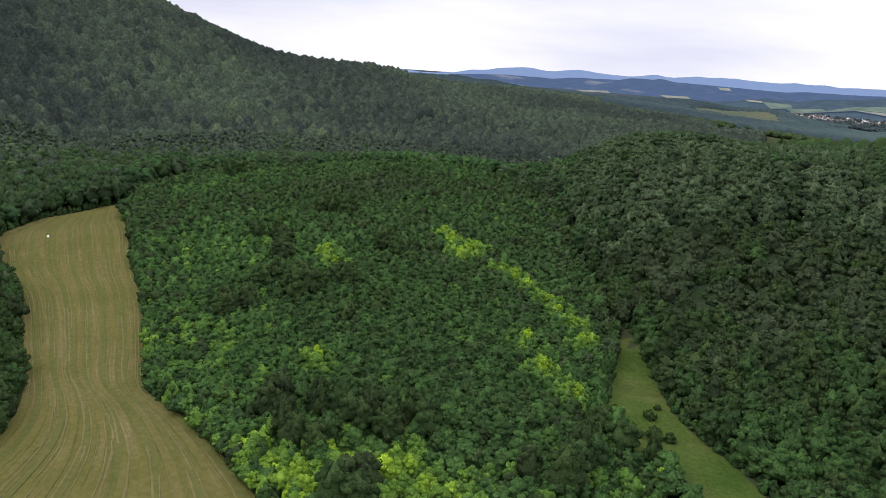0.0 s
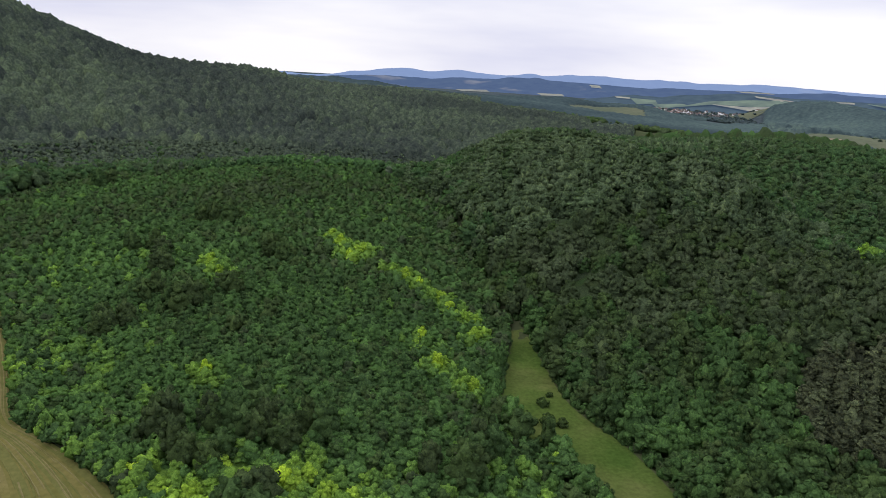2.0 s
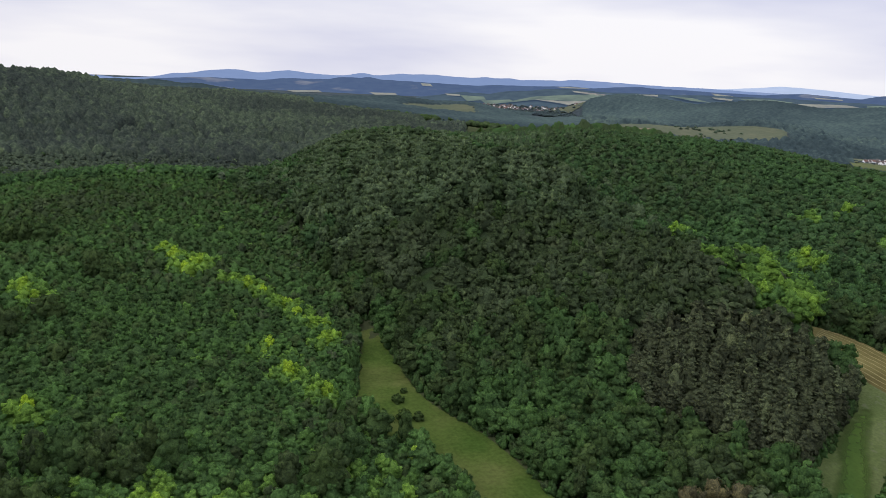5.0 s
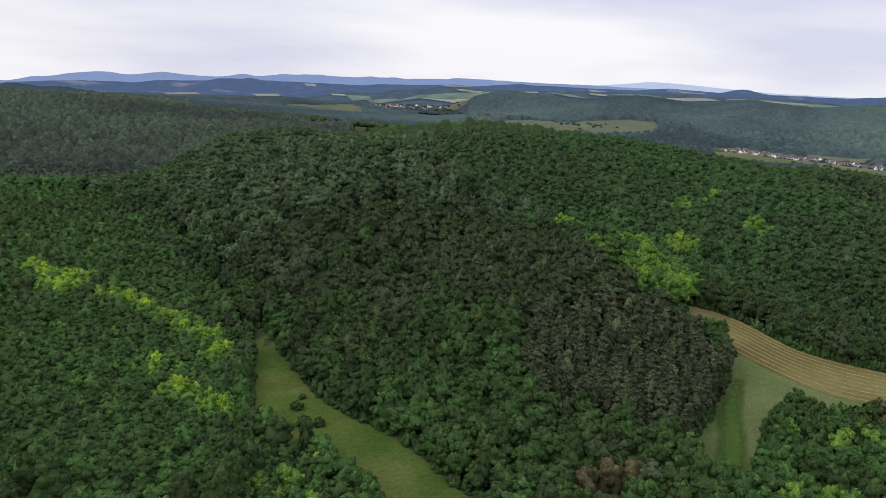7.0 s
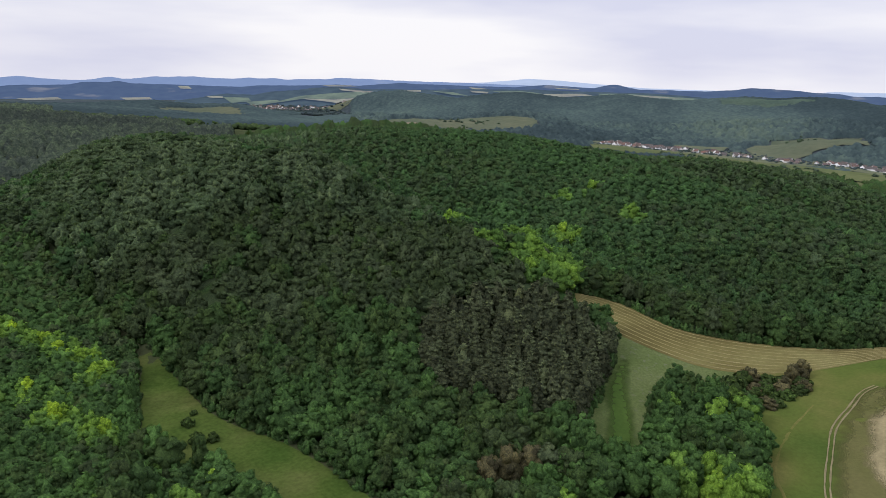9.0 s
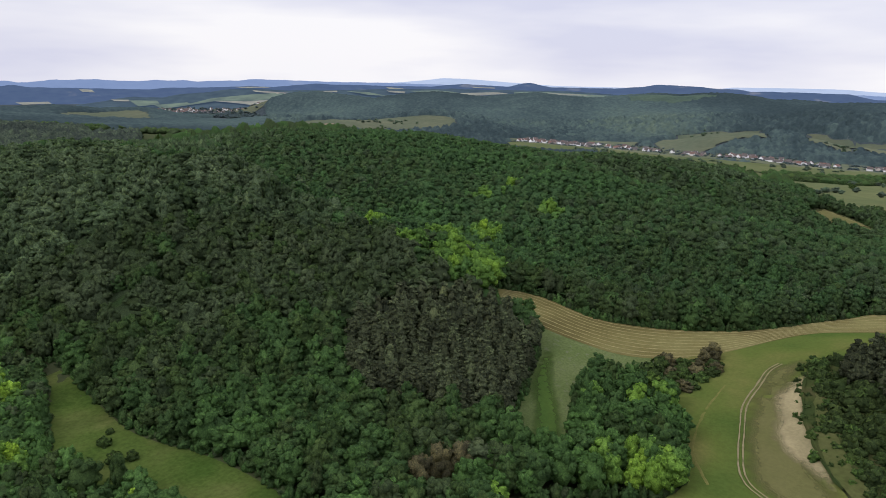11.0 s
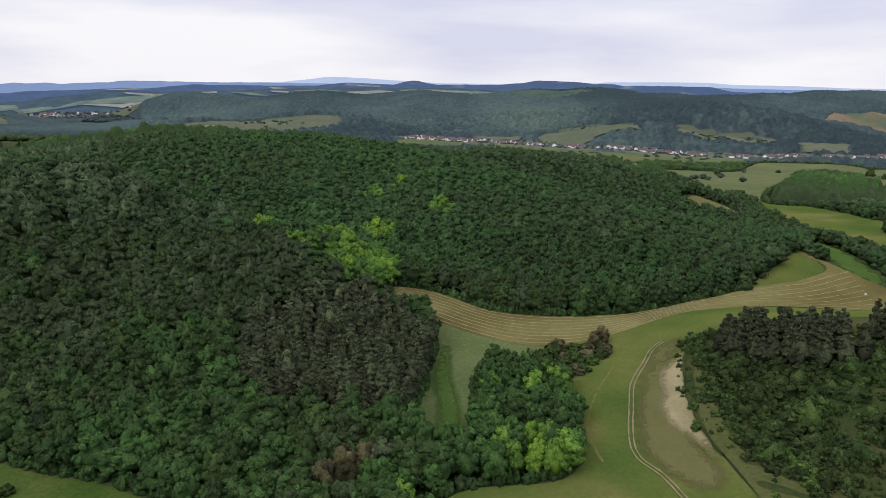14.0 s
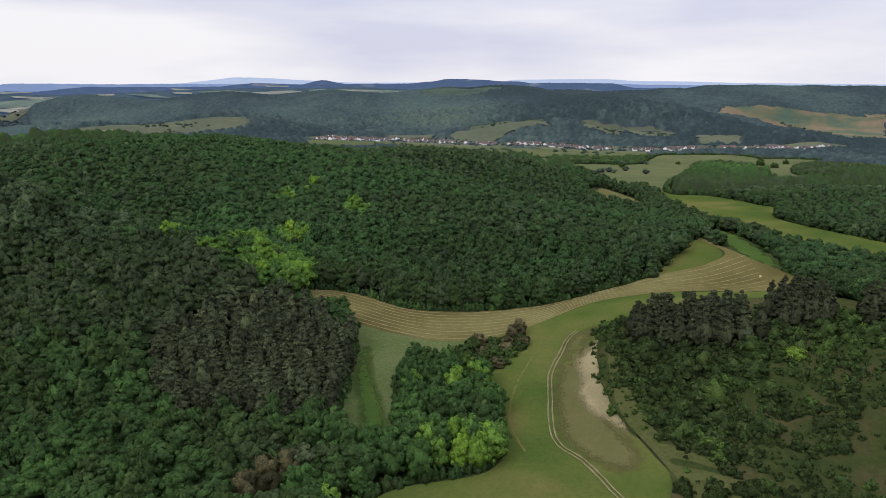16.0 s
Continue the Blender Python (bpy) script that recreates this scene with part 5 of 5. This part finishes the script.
                           (186, 18, 2.0, 1.6, .35), (212, 36, 2.0, 1.5, .3)]:
    SINGLES.append(("hawthorn_bush", px, py, tl, wd, ti))
for px, py, tl, wd in ((126, 117, 11.5, 4.6), (119, 118, 10.5, 4.2), (132, 114, 11.0, 4.4), (241, 106, 6.2, 3.6), (249, 97, 4.6, 3.2), (262, 97, 8.0, 3.6), (258, 98, 7.0, 3.0), (234, 101, 4.6, 3.0), (228, 93, 4.2, 3.4), (251, 91, 4.4, 3.4), (243, 95, 4.4, 3.6)):
    SINGLES.append(("dead_tree", px, py, tl, wd, 0.4))

LABELS = {
    "young_acacia": ("small rounded fresh green young acacia tree", "tree", "acacia plantation trees", M_LEAF_OB, 2.3, 6.5, 0.09),
    "oak_tree": ("broad green oak tree with dense rounded crown", "tree", "forest edge oaks", M_LEAF_OB, 4.2, 11.0, 0.2),
    "old_oak": ("large dark grey-green oak standing over young acacias", "tree", "dark oaks in plantation", M_LEAF_OB, 4.4, 11.5, 0.26),
    "lime_tree": ("bright yellow-green leafy tree among darker forest", "tree", "bright trees", M_LEAF_OB, 3.6, 10.5, 0.2),
    "pine_tree": ("dark grey-green pine with ragged layered crown", "tree", "pine trees", M_PINE_OB, 2.4, 12.0, 0.16),
    "hawthorn_bush": ("rounded dense green bush on rough grass", "bush", "scattered bushes", M_BUSH_OB, 2.2, 3.6, 0.08),
    "dead_tree": ("withered reddish-brown tree at the forest edge", "tree", "withered trees", M_RUST, 3.0, 5.5, 0.14),
}


def single_crown(kind, variant, tint):
    wide, tall = LABELS[kind][4], LABELS[kind][5]
    seed = 400 + variant * 7 + len(kind)
    lobes, lobe, cards, spray, low, taper = {"pine_tree": (28, 0.62, 330, 0.52, 0.14, 0.5), "young_acacia": (11, 0.9, 170, 0.27, 0.25, 0.0), "hawthorn_bush": (13, 0.66, 230, 0.46, 0.03, 0.0),
                                             "dead_tree": (14, 1.0, 200, 0.3, 0.1, 0.0), "old_oak": (20, 1.2, 330, 0.46, 0.22, 0.0)}.get(kind, (20, 1.15, 330, 0.46, 0.25, 0.0))
    v, f = crown_template(seed, lobes, lobe, cards, spray, wide, tall, low, taper)
    return crown_mesh("crown", v, f, np.full(len(v), tint), LABELS[kind][3])


CROWN_CACHE, TRUNK_CACHE = {}, {}
for n_tree, (kind, px, py, tl, wd, ti) in enumerate(SINGLES):
    label, cat, group, mat, w0, t0, r0 = LABELS[kind]
    variant, step = n_tree % 5, round(float(ti) * 10) / 10
    if (kind, variant, step) not in CROWN_CACHE:
        CROWN_CACHE[kind, variant, step] = single_crown(kind, variant, step)
    if (kind, variant) not in TRUNK_CACHE:
        TRUNK_CACHE[kind, variant] = trunk_mesh("trunk", t0, r0, 4 if kind != "pine_tree" else 2, n_tree, w0 * 0.55)
    base = tagged(new(kind), label, cat, group)
    zz = float(height(px, py)) - 0.1
    base.matrix_basis = Matrix.LocRotScale((px, py, zz), Euler((0, 0, n_tree * 2.399)), (wd / w0, wd / w0, tl / t0))
    for pn, mesh in (("trunk", TRUNK_CACHE[kind, variant]), ("crown", CROWN_CACHE[kind, variant, step])):
        ob = new(pn, mesh)
        ob.parent = base


# ---- tree lines and round trees in the valley ----
def tree_belt(name, pts, width, spacing, tall, wide, tint, seed, label, material=None):
    rng = np.random.default_rng(seed)
    line = smooth_line(pts, spacing)
    xs, ys = [], []
    for p in line:
        for _ in range(max(1, int(width / spacing))):
            xs.append(p[0] + rng.uniform(-0.5, 0.5) * width)
            ys.append(p[1] + rng.uniform(-0.5, 0.5) * width)
    x, y = np.array(xs), np.array(ys)
    planted(name, x, y, rng.uniform(tall * 0.7, tall * 1.2, len(x)), rng.uniform(wide * 0.8, wide * 1.2, len(x)), np.clip(tint + rng.normal(0, 0.06, len(x)), 0, 1), OAK_MID, material or M_LEAF_HAZED, seed,
            label, False)


# ---- bales and rocks ----
def hay_bale(px, py, yaw, material, label):
    bm = bmesh.new()
    bmesh.ops.create_cone(bm, cap_ends=True, segments=18, radius1=0.6, radius2=0.6, depth=1.0)
    bmesh.ops.bevel(bm, geom=[e for e in bm.edges], offset=0.06, segments=1, affect="EDGES")
    ob = part("hay_bale", bm, material)
    ob.matrix_basis = pose(px, py, float(height(px, py)) + 0.85, 90, 0, yaw)
    return tagged(ob, label, "bale", "hay bales")


hay_bale(-201, 340, 30, M_WHITE, "pale wrapped round hay bale on mown meadow")
hay_bale(402, 11, 10, M_BALE, "pale round straw bale on straw field")


def boulder(px, py, size, seed):
    rng = random.Random(seed)
    bm = bmesh.new()
    bmesh.ops.create_icosphere(bm, subdivisions=2, radius=1.0)
    for v in bm.verts:
        k = 1 + 0.35 * noise.noise(v.co * 1.4 + Vector((seed * 3.1, 0, 0))) + rng.uniform(-0.06, 0.06)
        v.co = Vector((v.co.x * k * size, v.co.y * k * size * 0.8, v.co.z * k * size * 0.45))
    ob = part("limestone_rock", bm, M_ROCK)
    ob.matrix_basis = pose(px, py, float(height(px, py)) + size * 0.12, 0, 0, seed * 47)
    return tagged(ob, "pale weathered limestone rock in dry grass", "rock", "rocks on the knoll")


for i, (px, py, s) in enumerate([(211, -22, 1.3), (200, -23, 1.5), (206, -27, 1.8), (203, -30, 2.0), (225, -19, 0.9), (231, -21, 0.8), (234, -28, 1.0), (208, -24, 0.9), (201, -27, 1.0), (198, -25, 1.2), (209, -30, 1.3), (214, -25, 0.8)]):
    boulder(px, py, s * 0.62, i + 1)


# ---- villages ----
def house_meshes(length, depth, eaves, ridge):
    bm = bmesh.new()
    a, b = length / 2, depth / 2
    v = [bm.verts.new(p) for p in ((-a, -b, -1), (a, -b, -1), (a, b, -1), (-a, b, -1), (-a, -b, eaves), (a, -b, eaves), (a, b, eaves), (-a, b, eaves), (-a, 0, ridge), (a, 0, ridge))]
    for f in ((0, 1, 5, 4), (2, 3, 7, 6), (1, 2, 6, 9, 5), (3, 0, 4, 8, 7), (3, 2, 1, 0)):
        bm.faces.new([v[i] for i in f])
    walls = bpy.data.meshes.new("wall")
    bm.to_mesh(walls)
    bm.free()
    walls.materials.append(M_WALL)
    bm = bmesh.new()
    o, t = 0.5, 0.3
    for s in (-1, 1):
        slope = (ridge - eaves) / b
        lo = [(-a - o, s * (b + o), eaves - o * slope + 0.05), (a + o, s * (b + o), eaves - o * slope + 0.05), (a + o, 0, ridge + 0.05), (-a - o, 0, ridge + 0.05)]
        vs = [bm.verts.new(p) for p in lo] + [bm.verts.new((p[0], p[1], p[2] + t)) for p in lo]
        for f in ((0, 1, 2, 3), (4, 5, 6, 7), (0, 1, 5, 4), (1, 2, 6, 5), (2, 3, 7, 6), (3, 0, 4, 7)):
            bm.faces.new([vs[i] for i in f])
    bmesh.ops.recalc_face_normals(bm, faces=bm.faces)
    roof = bpy.data.meshes.new("roof")
    bm.to_mesh(roof)
    bm.free()
    roof.materials.append(M_ROOF)
    bm = bmesh.new()
    bmesh.ops.create_cube(bm, size=1.0, matrix=pose(a * 0.4, b * 0.25, ridge + 0.3) @ Matrix.Diagonal((0.6, 0.6, 1.8, 1)))
    chim = bpy.data.meshes.new("chimney")
    bm.to_mesh(chim)
    bm.free()
    chim.materials.append(M_ROOF)
    bm = bmesh.new()
    bmesh.ops.create_cube(bm, size=1.0, matrix=Matrix.Diagonal((1.2, 0.12, 1.4, 1)))
    pane = bpy.data.meshes.new("window")
    bm.to_mesh(pane)
    bm.free()
    pane.materials.append(M_PANE)
    spots = [(-a * 0.55, -b - 0.02, eaves * 0.55, 0), (a * 0.1, -b - 0.02, eaves * 0.55, 0), (a * 0.62, -b - 0.02, eaves * 0.55, 0), (-a - 0.02, -b * 0.4, eaves * 0.55, 90), (-a - 0.02, b * 0.4, eaves * 0.55, 90)]
    return walls, roof, chim, pane, spots


HOUSES = [house_meshes(12.5, 9.5, 5.2, 9.4), house_meshes(10.5, 10, 6.4, 10.6), house_meshes(15, 9, 4.4, 8.0), house_meshes(32, 13, 8.0, 11.0)]


def house(px, py, yaw, kind, detail=True):
    walls, roof, chim, pane, spots = HOUSES[kind]
    base = tagged(new("house"), "long white village building with low roof" if kind == 3 else "small pale rendered village house with tiled gable roof", "house", "village houses")
    base.matrix_basis = pose(px, py, float(height(px, py)), 0, 0, yaw)
    for nm, m in (("wall", walls), ("roof", roof), ("chimney", chim)):
        new(nm, m).parent = base
    if detail:
        for sx, sy, sz, r in spots:
            w = new("window", pane)
            w.parent = base
            w.matrix_basis = pose(sx, sy, sz, 0, 0, r)


rng = random.Random(31)
STREET = smooth_line([(1637, 1200), (1643, 1067), (1675, 960), (1690, 894), (1676, 736), (1715, 675), (1740, 607), (1711, 524), (1699, 449), (1725, 318), (1800, 238), (1850, 140), (1925, 57), (1935, -7), (2040, -70)], 17)
for i, p in enumerate(STREET):
    crowd = 1.0 if i < 10 else 0.6 + 0.3 * math.sin(i * 0.9)
    for side in (-34, -20, -6, 8, 22, 36) if i < 14 else (-26, -8, 10, 30):
        if rng.random() < crowd * (0.85 if abs(side) < 23 else 0.5):
            house(p[0] + side + rng.uniform(-7, 7), p[1] + rng.uniform(-7, 7), rng.choice((0, 90)) + rng.uniform(-20, 20), rng.choice((0, 0, 1, 1, 2)))
house(1942, 60, 85, 3)
house(1850, 150, 80, 3)
for i in range(95):
    px, py = polar(rng.choice((rng.gauss(26.0, 0.8), rng.gauss(30.0, 1.2), rng.gauss(29.5, 1.6))), rng.uniform(2980, 3330))
    house(px, py, rng.uniform(0, 180), rng.choice((0, 1, 1, 2)), False)
for i in range(9):
    house(1375 + rng.uniform(-40, 40), 1900 + rng.uniform(-30, 30), rng.uniform(0, 180), rng.choice((0, 2)), False)

# gardens and hedges round the houses
tree_belt("brook_trees", [(760, 150), (690, 122), (622, 100), (568, 68), (522, 40), (490, 16), (472, -14), (456, -44), (438, -80)], 13, 5, 9.5, 3.9, 0.16, 70, "line of dark trees along the valley brook", M_LEAF)
tree_belt("village_trees", [(1600, 1230), (1625, 1067), (1655, 960), (1668, 880), (1655, 736), (1690, 675), (1715, 600), (1690, 520), (1675, 445), (1700, 320), (1775, 235), (1825, 135), (1900, 50), (1910, -10), (2020, -80)],
          60, 15, 5.5, 4.5, 0.2, 71, "garden trees between the village houses")
for i, (px, py, n, r) in enumerate([(1450, 1700, 14, 90), (1560, 1620, 10, 70), (2420, 170, 16, 40), (2400, -60, 5, 30), (2540, 60, 6, 30), (2300, -160, 14, 50), (1950, 790, 10, 60), (2060, 600, 8, 50), (1250, 260, 8, 60), (1000, 220, 8, 60), (2080, 860, 14, 60), (1950, 470, 14, 50), (2050, 360, 12, 40), (2150, 760, 12, 50), (2450, -60, 10, 40), (2560, 40, 8, 40), (1480, 900, 16, 90), (1450, 620, 16, 80), (1520, 420, 14, 60)]):
    rg = np.random.default_rng(90 + i)
    planted("pasture_copse", px + rg.normal(0, r * 0.5, n), py + rg.normal(0, r * 0.5, n), rg.uniform(6, 10, n), rg.uniform(4, 8, n), rg.uniform(0.05, 0.25, n), OAK_MID, M_LEAF_FAR, 90 + i, "small copse and hedges on far pasture", False)
tree_belt("orchard_trees", [(1665, 1230), (1700, 1060), (1730, 950), (1745, 890), (1730, 740), (1770, 680), (1790, 600), (1770, 520), (1760, 440), (1790, 330), (1850, 250), (1900, 160)],
          50, 14, 6, 4.5, 0.18, 72, "garden trees behind the village houses")
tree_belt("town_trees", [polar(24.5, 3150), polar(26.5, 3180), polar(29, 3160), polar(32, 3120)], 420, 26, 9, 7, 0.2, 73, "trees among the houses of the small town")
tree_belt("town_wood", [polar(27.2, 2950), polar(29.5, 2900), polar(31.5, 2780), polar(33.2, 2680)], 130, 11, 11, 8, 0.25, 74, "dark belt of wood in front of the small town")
for i, (px, py, s) in enumerate([(1390, 60, 9), (1330, 35, 8), (1290, 5, 6), (1480, 20, 7), (1360, 90, 6), (1180, 1450, 9), (1130, 250, 6), (1300, 190, 5)]):
    base = tagged(new("round_tree"), "solitary round dark green tree on pasture", "tree", "pasture trees")
    base.matrix_basis = Matrix.LocRotScale((px, py, float(height(px, py))), Euler((0, 0, i)), (s / 2.6,) * 3)
    new("trunk", TRUNK_CACHE["hawthorn_bush", i % 5]).parent = base
    new("crown", single_crown("hawthorn_bush", i % 5, 0.2)).parent = base


# ---- far hills on the horizon ----
SLOPE = ((1.03, 0.55), (1.0, 1.0), (0.985, 0.86), (0.965, 0.62), (0.94, 0.33), (0.9, -0.1))


def crest_line(crest, az, seed, rough):
    """The rise of a far crest at each bearing, in degrees, with small unevenness."""
    rng = np.random.default_rng(seed)
    k = np.interp(az, [p[0] for p in crest], [p[1] for p in crest])
    k = np.convolve(np.pad(k, 2, "edge"), np.array([1, 2, 3, 2, 1]) / 9, "valid")
    wob = np.convolve(rng.normal(0, 1, len(az) + 4), np.ones(5) / 5, "valid")[:len(az)]
    return k + wob * rough


def far_ridge(name, crest, d, foot, material, label, seed, rough):
    """A long range of hills: crest line given as bearing and rise in degrees, sloping down towards the valley."""
    az = np.arange(crest[0][0], crest[-1][0], 0.15)
    el = crest_line(crest, az, seed, rough)
    bm = bmesh.new()
    rows = []
    for f, up in SLOPE:
        top = EYE[2] + d * np.tan(np.radians(el))
        lay = foot + (top - foot) * up
        rows.append([bm.verts.new((d * f * math.sin(math.radians(q)), d * f * math.cos(math.radians(q)), h)) for q, h in zip(az, lay)])
    for r0, r1 in zip(rows[:-1], rows[1:]):
        for i in range(len(az) - 1):
            bm.faces.new((r0[i], r0[i + 1], r1[i + 1], r1[i]))
    for f in bm.faces:
        f.smooth = True
    tagged(part(name, bm, material), label, "hills", "", "backdrop")
    return az, EYE[2] + d * np.tan(np.radians(el)), d, foot


def far_field(layer, corners, material, label):
    """A pale field on the slope of a far range, or on the plain before it; corners as bearing and rise."""
    az, tops, dist, foot = layer
    ring = []
    for (a0, e0), (a1, e1) in zip(corners, corners[1:] + corners[:1]):
        n = max(1, int(abs(a1 - a0) / 0.35))
        for k in range(n):
            ring.append((a0 + (a1 - a0) * k / n, e0 + (e1 - e0) * k / n))
    co = []
    run = np.arange(dist * 0.82, dist, 4.0)
    for a, e in ring:
        up = np.interp(run / dist, [0.9, 0.94, 0.965, 0.985, 1.0], [-0.1, 0.33, 0.62, 0.86, 1.0])
        x, y = run * math.sin(math.radians(a)), run * math.cos(math.radians(a))
        land = np.maximum(foot + (np.interp(a, az, tops) - foot) * up, valley(x, y))
        meets = np.where(EYE[2] + run * math.tan(math.radians(e)) <= land)[0]
        r = run[meets[0]] - 26 if len(meets) else dist - 26
        co.append((r * math.sin(math.radians(a)), r * math.cos(math.radians(a)), EYE[2] + r * math.tan(math.radians(e))))
    bm = bmesh.new()
    bm.faces.new([bm.verts.new(p) for p in co])
    bmesh.ops.triangulate(bm, faces=bm.faces[:])
    return tagged(part("far_field", bm, material), label, "field", "", "backdrop")


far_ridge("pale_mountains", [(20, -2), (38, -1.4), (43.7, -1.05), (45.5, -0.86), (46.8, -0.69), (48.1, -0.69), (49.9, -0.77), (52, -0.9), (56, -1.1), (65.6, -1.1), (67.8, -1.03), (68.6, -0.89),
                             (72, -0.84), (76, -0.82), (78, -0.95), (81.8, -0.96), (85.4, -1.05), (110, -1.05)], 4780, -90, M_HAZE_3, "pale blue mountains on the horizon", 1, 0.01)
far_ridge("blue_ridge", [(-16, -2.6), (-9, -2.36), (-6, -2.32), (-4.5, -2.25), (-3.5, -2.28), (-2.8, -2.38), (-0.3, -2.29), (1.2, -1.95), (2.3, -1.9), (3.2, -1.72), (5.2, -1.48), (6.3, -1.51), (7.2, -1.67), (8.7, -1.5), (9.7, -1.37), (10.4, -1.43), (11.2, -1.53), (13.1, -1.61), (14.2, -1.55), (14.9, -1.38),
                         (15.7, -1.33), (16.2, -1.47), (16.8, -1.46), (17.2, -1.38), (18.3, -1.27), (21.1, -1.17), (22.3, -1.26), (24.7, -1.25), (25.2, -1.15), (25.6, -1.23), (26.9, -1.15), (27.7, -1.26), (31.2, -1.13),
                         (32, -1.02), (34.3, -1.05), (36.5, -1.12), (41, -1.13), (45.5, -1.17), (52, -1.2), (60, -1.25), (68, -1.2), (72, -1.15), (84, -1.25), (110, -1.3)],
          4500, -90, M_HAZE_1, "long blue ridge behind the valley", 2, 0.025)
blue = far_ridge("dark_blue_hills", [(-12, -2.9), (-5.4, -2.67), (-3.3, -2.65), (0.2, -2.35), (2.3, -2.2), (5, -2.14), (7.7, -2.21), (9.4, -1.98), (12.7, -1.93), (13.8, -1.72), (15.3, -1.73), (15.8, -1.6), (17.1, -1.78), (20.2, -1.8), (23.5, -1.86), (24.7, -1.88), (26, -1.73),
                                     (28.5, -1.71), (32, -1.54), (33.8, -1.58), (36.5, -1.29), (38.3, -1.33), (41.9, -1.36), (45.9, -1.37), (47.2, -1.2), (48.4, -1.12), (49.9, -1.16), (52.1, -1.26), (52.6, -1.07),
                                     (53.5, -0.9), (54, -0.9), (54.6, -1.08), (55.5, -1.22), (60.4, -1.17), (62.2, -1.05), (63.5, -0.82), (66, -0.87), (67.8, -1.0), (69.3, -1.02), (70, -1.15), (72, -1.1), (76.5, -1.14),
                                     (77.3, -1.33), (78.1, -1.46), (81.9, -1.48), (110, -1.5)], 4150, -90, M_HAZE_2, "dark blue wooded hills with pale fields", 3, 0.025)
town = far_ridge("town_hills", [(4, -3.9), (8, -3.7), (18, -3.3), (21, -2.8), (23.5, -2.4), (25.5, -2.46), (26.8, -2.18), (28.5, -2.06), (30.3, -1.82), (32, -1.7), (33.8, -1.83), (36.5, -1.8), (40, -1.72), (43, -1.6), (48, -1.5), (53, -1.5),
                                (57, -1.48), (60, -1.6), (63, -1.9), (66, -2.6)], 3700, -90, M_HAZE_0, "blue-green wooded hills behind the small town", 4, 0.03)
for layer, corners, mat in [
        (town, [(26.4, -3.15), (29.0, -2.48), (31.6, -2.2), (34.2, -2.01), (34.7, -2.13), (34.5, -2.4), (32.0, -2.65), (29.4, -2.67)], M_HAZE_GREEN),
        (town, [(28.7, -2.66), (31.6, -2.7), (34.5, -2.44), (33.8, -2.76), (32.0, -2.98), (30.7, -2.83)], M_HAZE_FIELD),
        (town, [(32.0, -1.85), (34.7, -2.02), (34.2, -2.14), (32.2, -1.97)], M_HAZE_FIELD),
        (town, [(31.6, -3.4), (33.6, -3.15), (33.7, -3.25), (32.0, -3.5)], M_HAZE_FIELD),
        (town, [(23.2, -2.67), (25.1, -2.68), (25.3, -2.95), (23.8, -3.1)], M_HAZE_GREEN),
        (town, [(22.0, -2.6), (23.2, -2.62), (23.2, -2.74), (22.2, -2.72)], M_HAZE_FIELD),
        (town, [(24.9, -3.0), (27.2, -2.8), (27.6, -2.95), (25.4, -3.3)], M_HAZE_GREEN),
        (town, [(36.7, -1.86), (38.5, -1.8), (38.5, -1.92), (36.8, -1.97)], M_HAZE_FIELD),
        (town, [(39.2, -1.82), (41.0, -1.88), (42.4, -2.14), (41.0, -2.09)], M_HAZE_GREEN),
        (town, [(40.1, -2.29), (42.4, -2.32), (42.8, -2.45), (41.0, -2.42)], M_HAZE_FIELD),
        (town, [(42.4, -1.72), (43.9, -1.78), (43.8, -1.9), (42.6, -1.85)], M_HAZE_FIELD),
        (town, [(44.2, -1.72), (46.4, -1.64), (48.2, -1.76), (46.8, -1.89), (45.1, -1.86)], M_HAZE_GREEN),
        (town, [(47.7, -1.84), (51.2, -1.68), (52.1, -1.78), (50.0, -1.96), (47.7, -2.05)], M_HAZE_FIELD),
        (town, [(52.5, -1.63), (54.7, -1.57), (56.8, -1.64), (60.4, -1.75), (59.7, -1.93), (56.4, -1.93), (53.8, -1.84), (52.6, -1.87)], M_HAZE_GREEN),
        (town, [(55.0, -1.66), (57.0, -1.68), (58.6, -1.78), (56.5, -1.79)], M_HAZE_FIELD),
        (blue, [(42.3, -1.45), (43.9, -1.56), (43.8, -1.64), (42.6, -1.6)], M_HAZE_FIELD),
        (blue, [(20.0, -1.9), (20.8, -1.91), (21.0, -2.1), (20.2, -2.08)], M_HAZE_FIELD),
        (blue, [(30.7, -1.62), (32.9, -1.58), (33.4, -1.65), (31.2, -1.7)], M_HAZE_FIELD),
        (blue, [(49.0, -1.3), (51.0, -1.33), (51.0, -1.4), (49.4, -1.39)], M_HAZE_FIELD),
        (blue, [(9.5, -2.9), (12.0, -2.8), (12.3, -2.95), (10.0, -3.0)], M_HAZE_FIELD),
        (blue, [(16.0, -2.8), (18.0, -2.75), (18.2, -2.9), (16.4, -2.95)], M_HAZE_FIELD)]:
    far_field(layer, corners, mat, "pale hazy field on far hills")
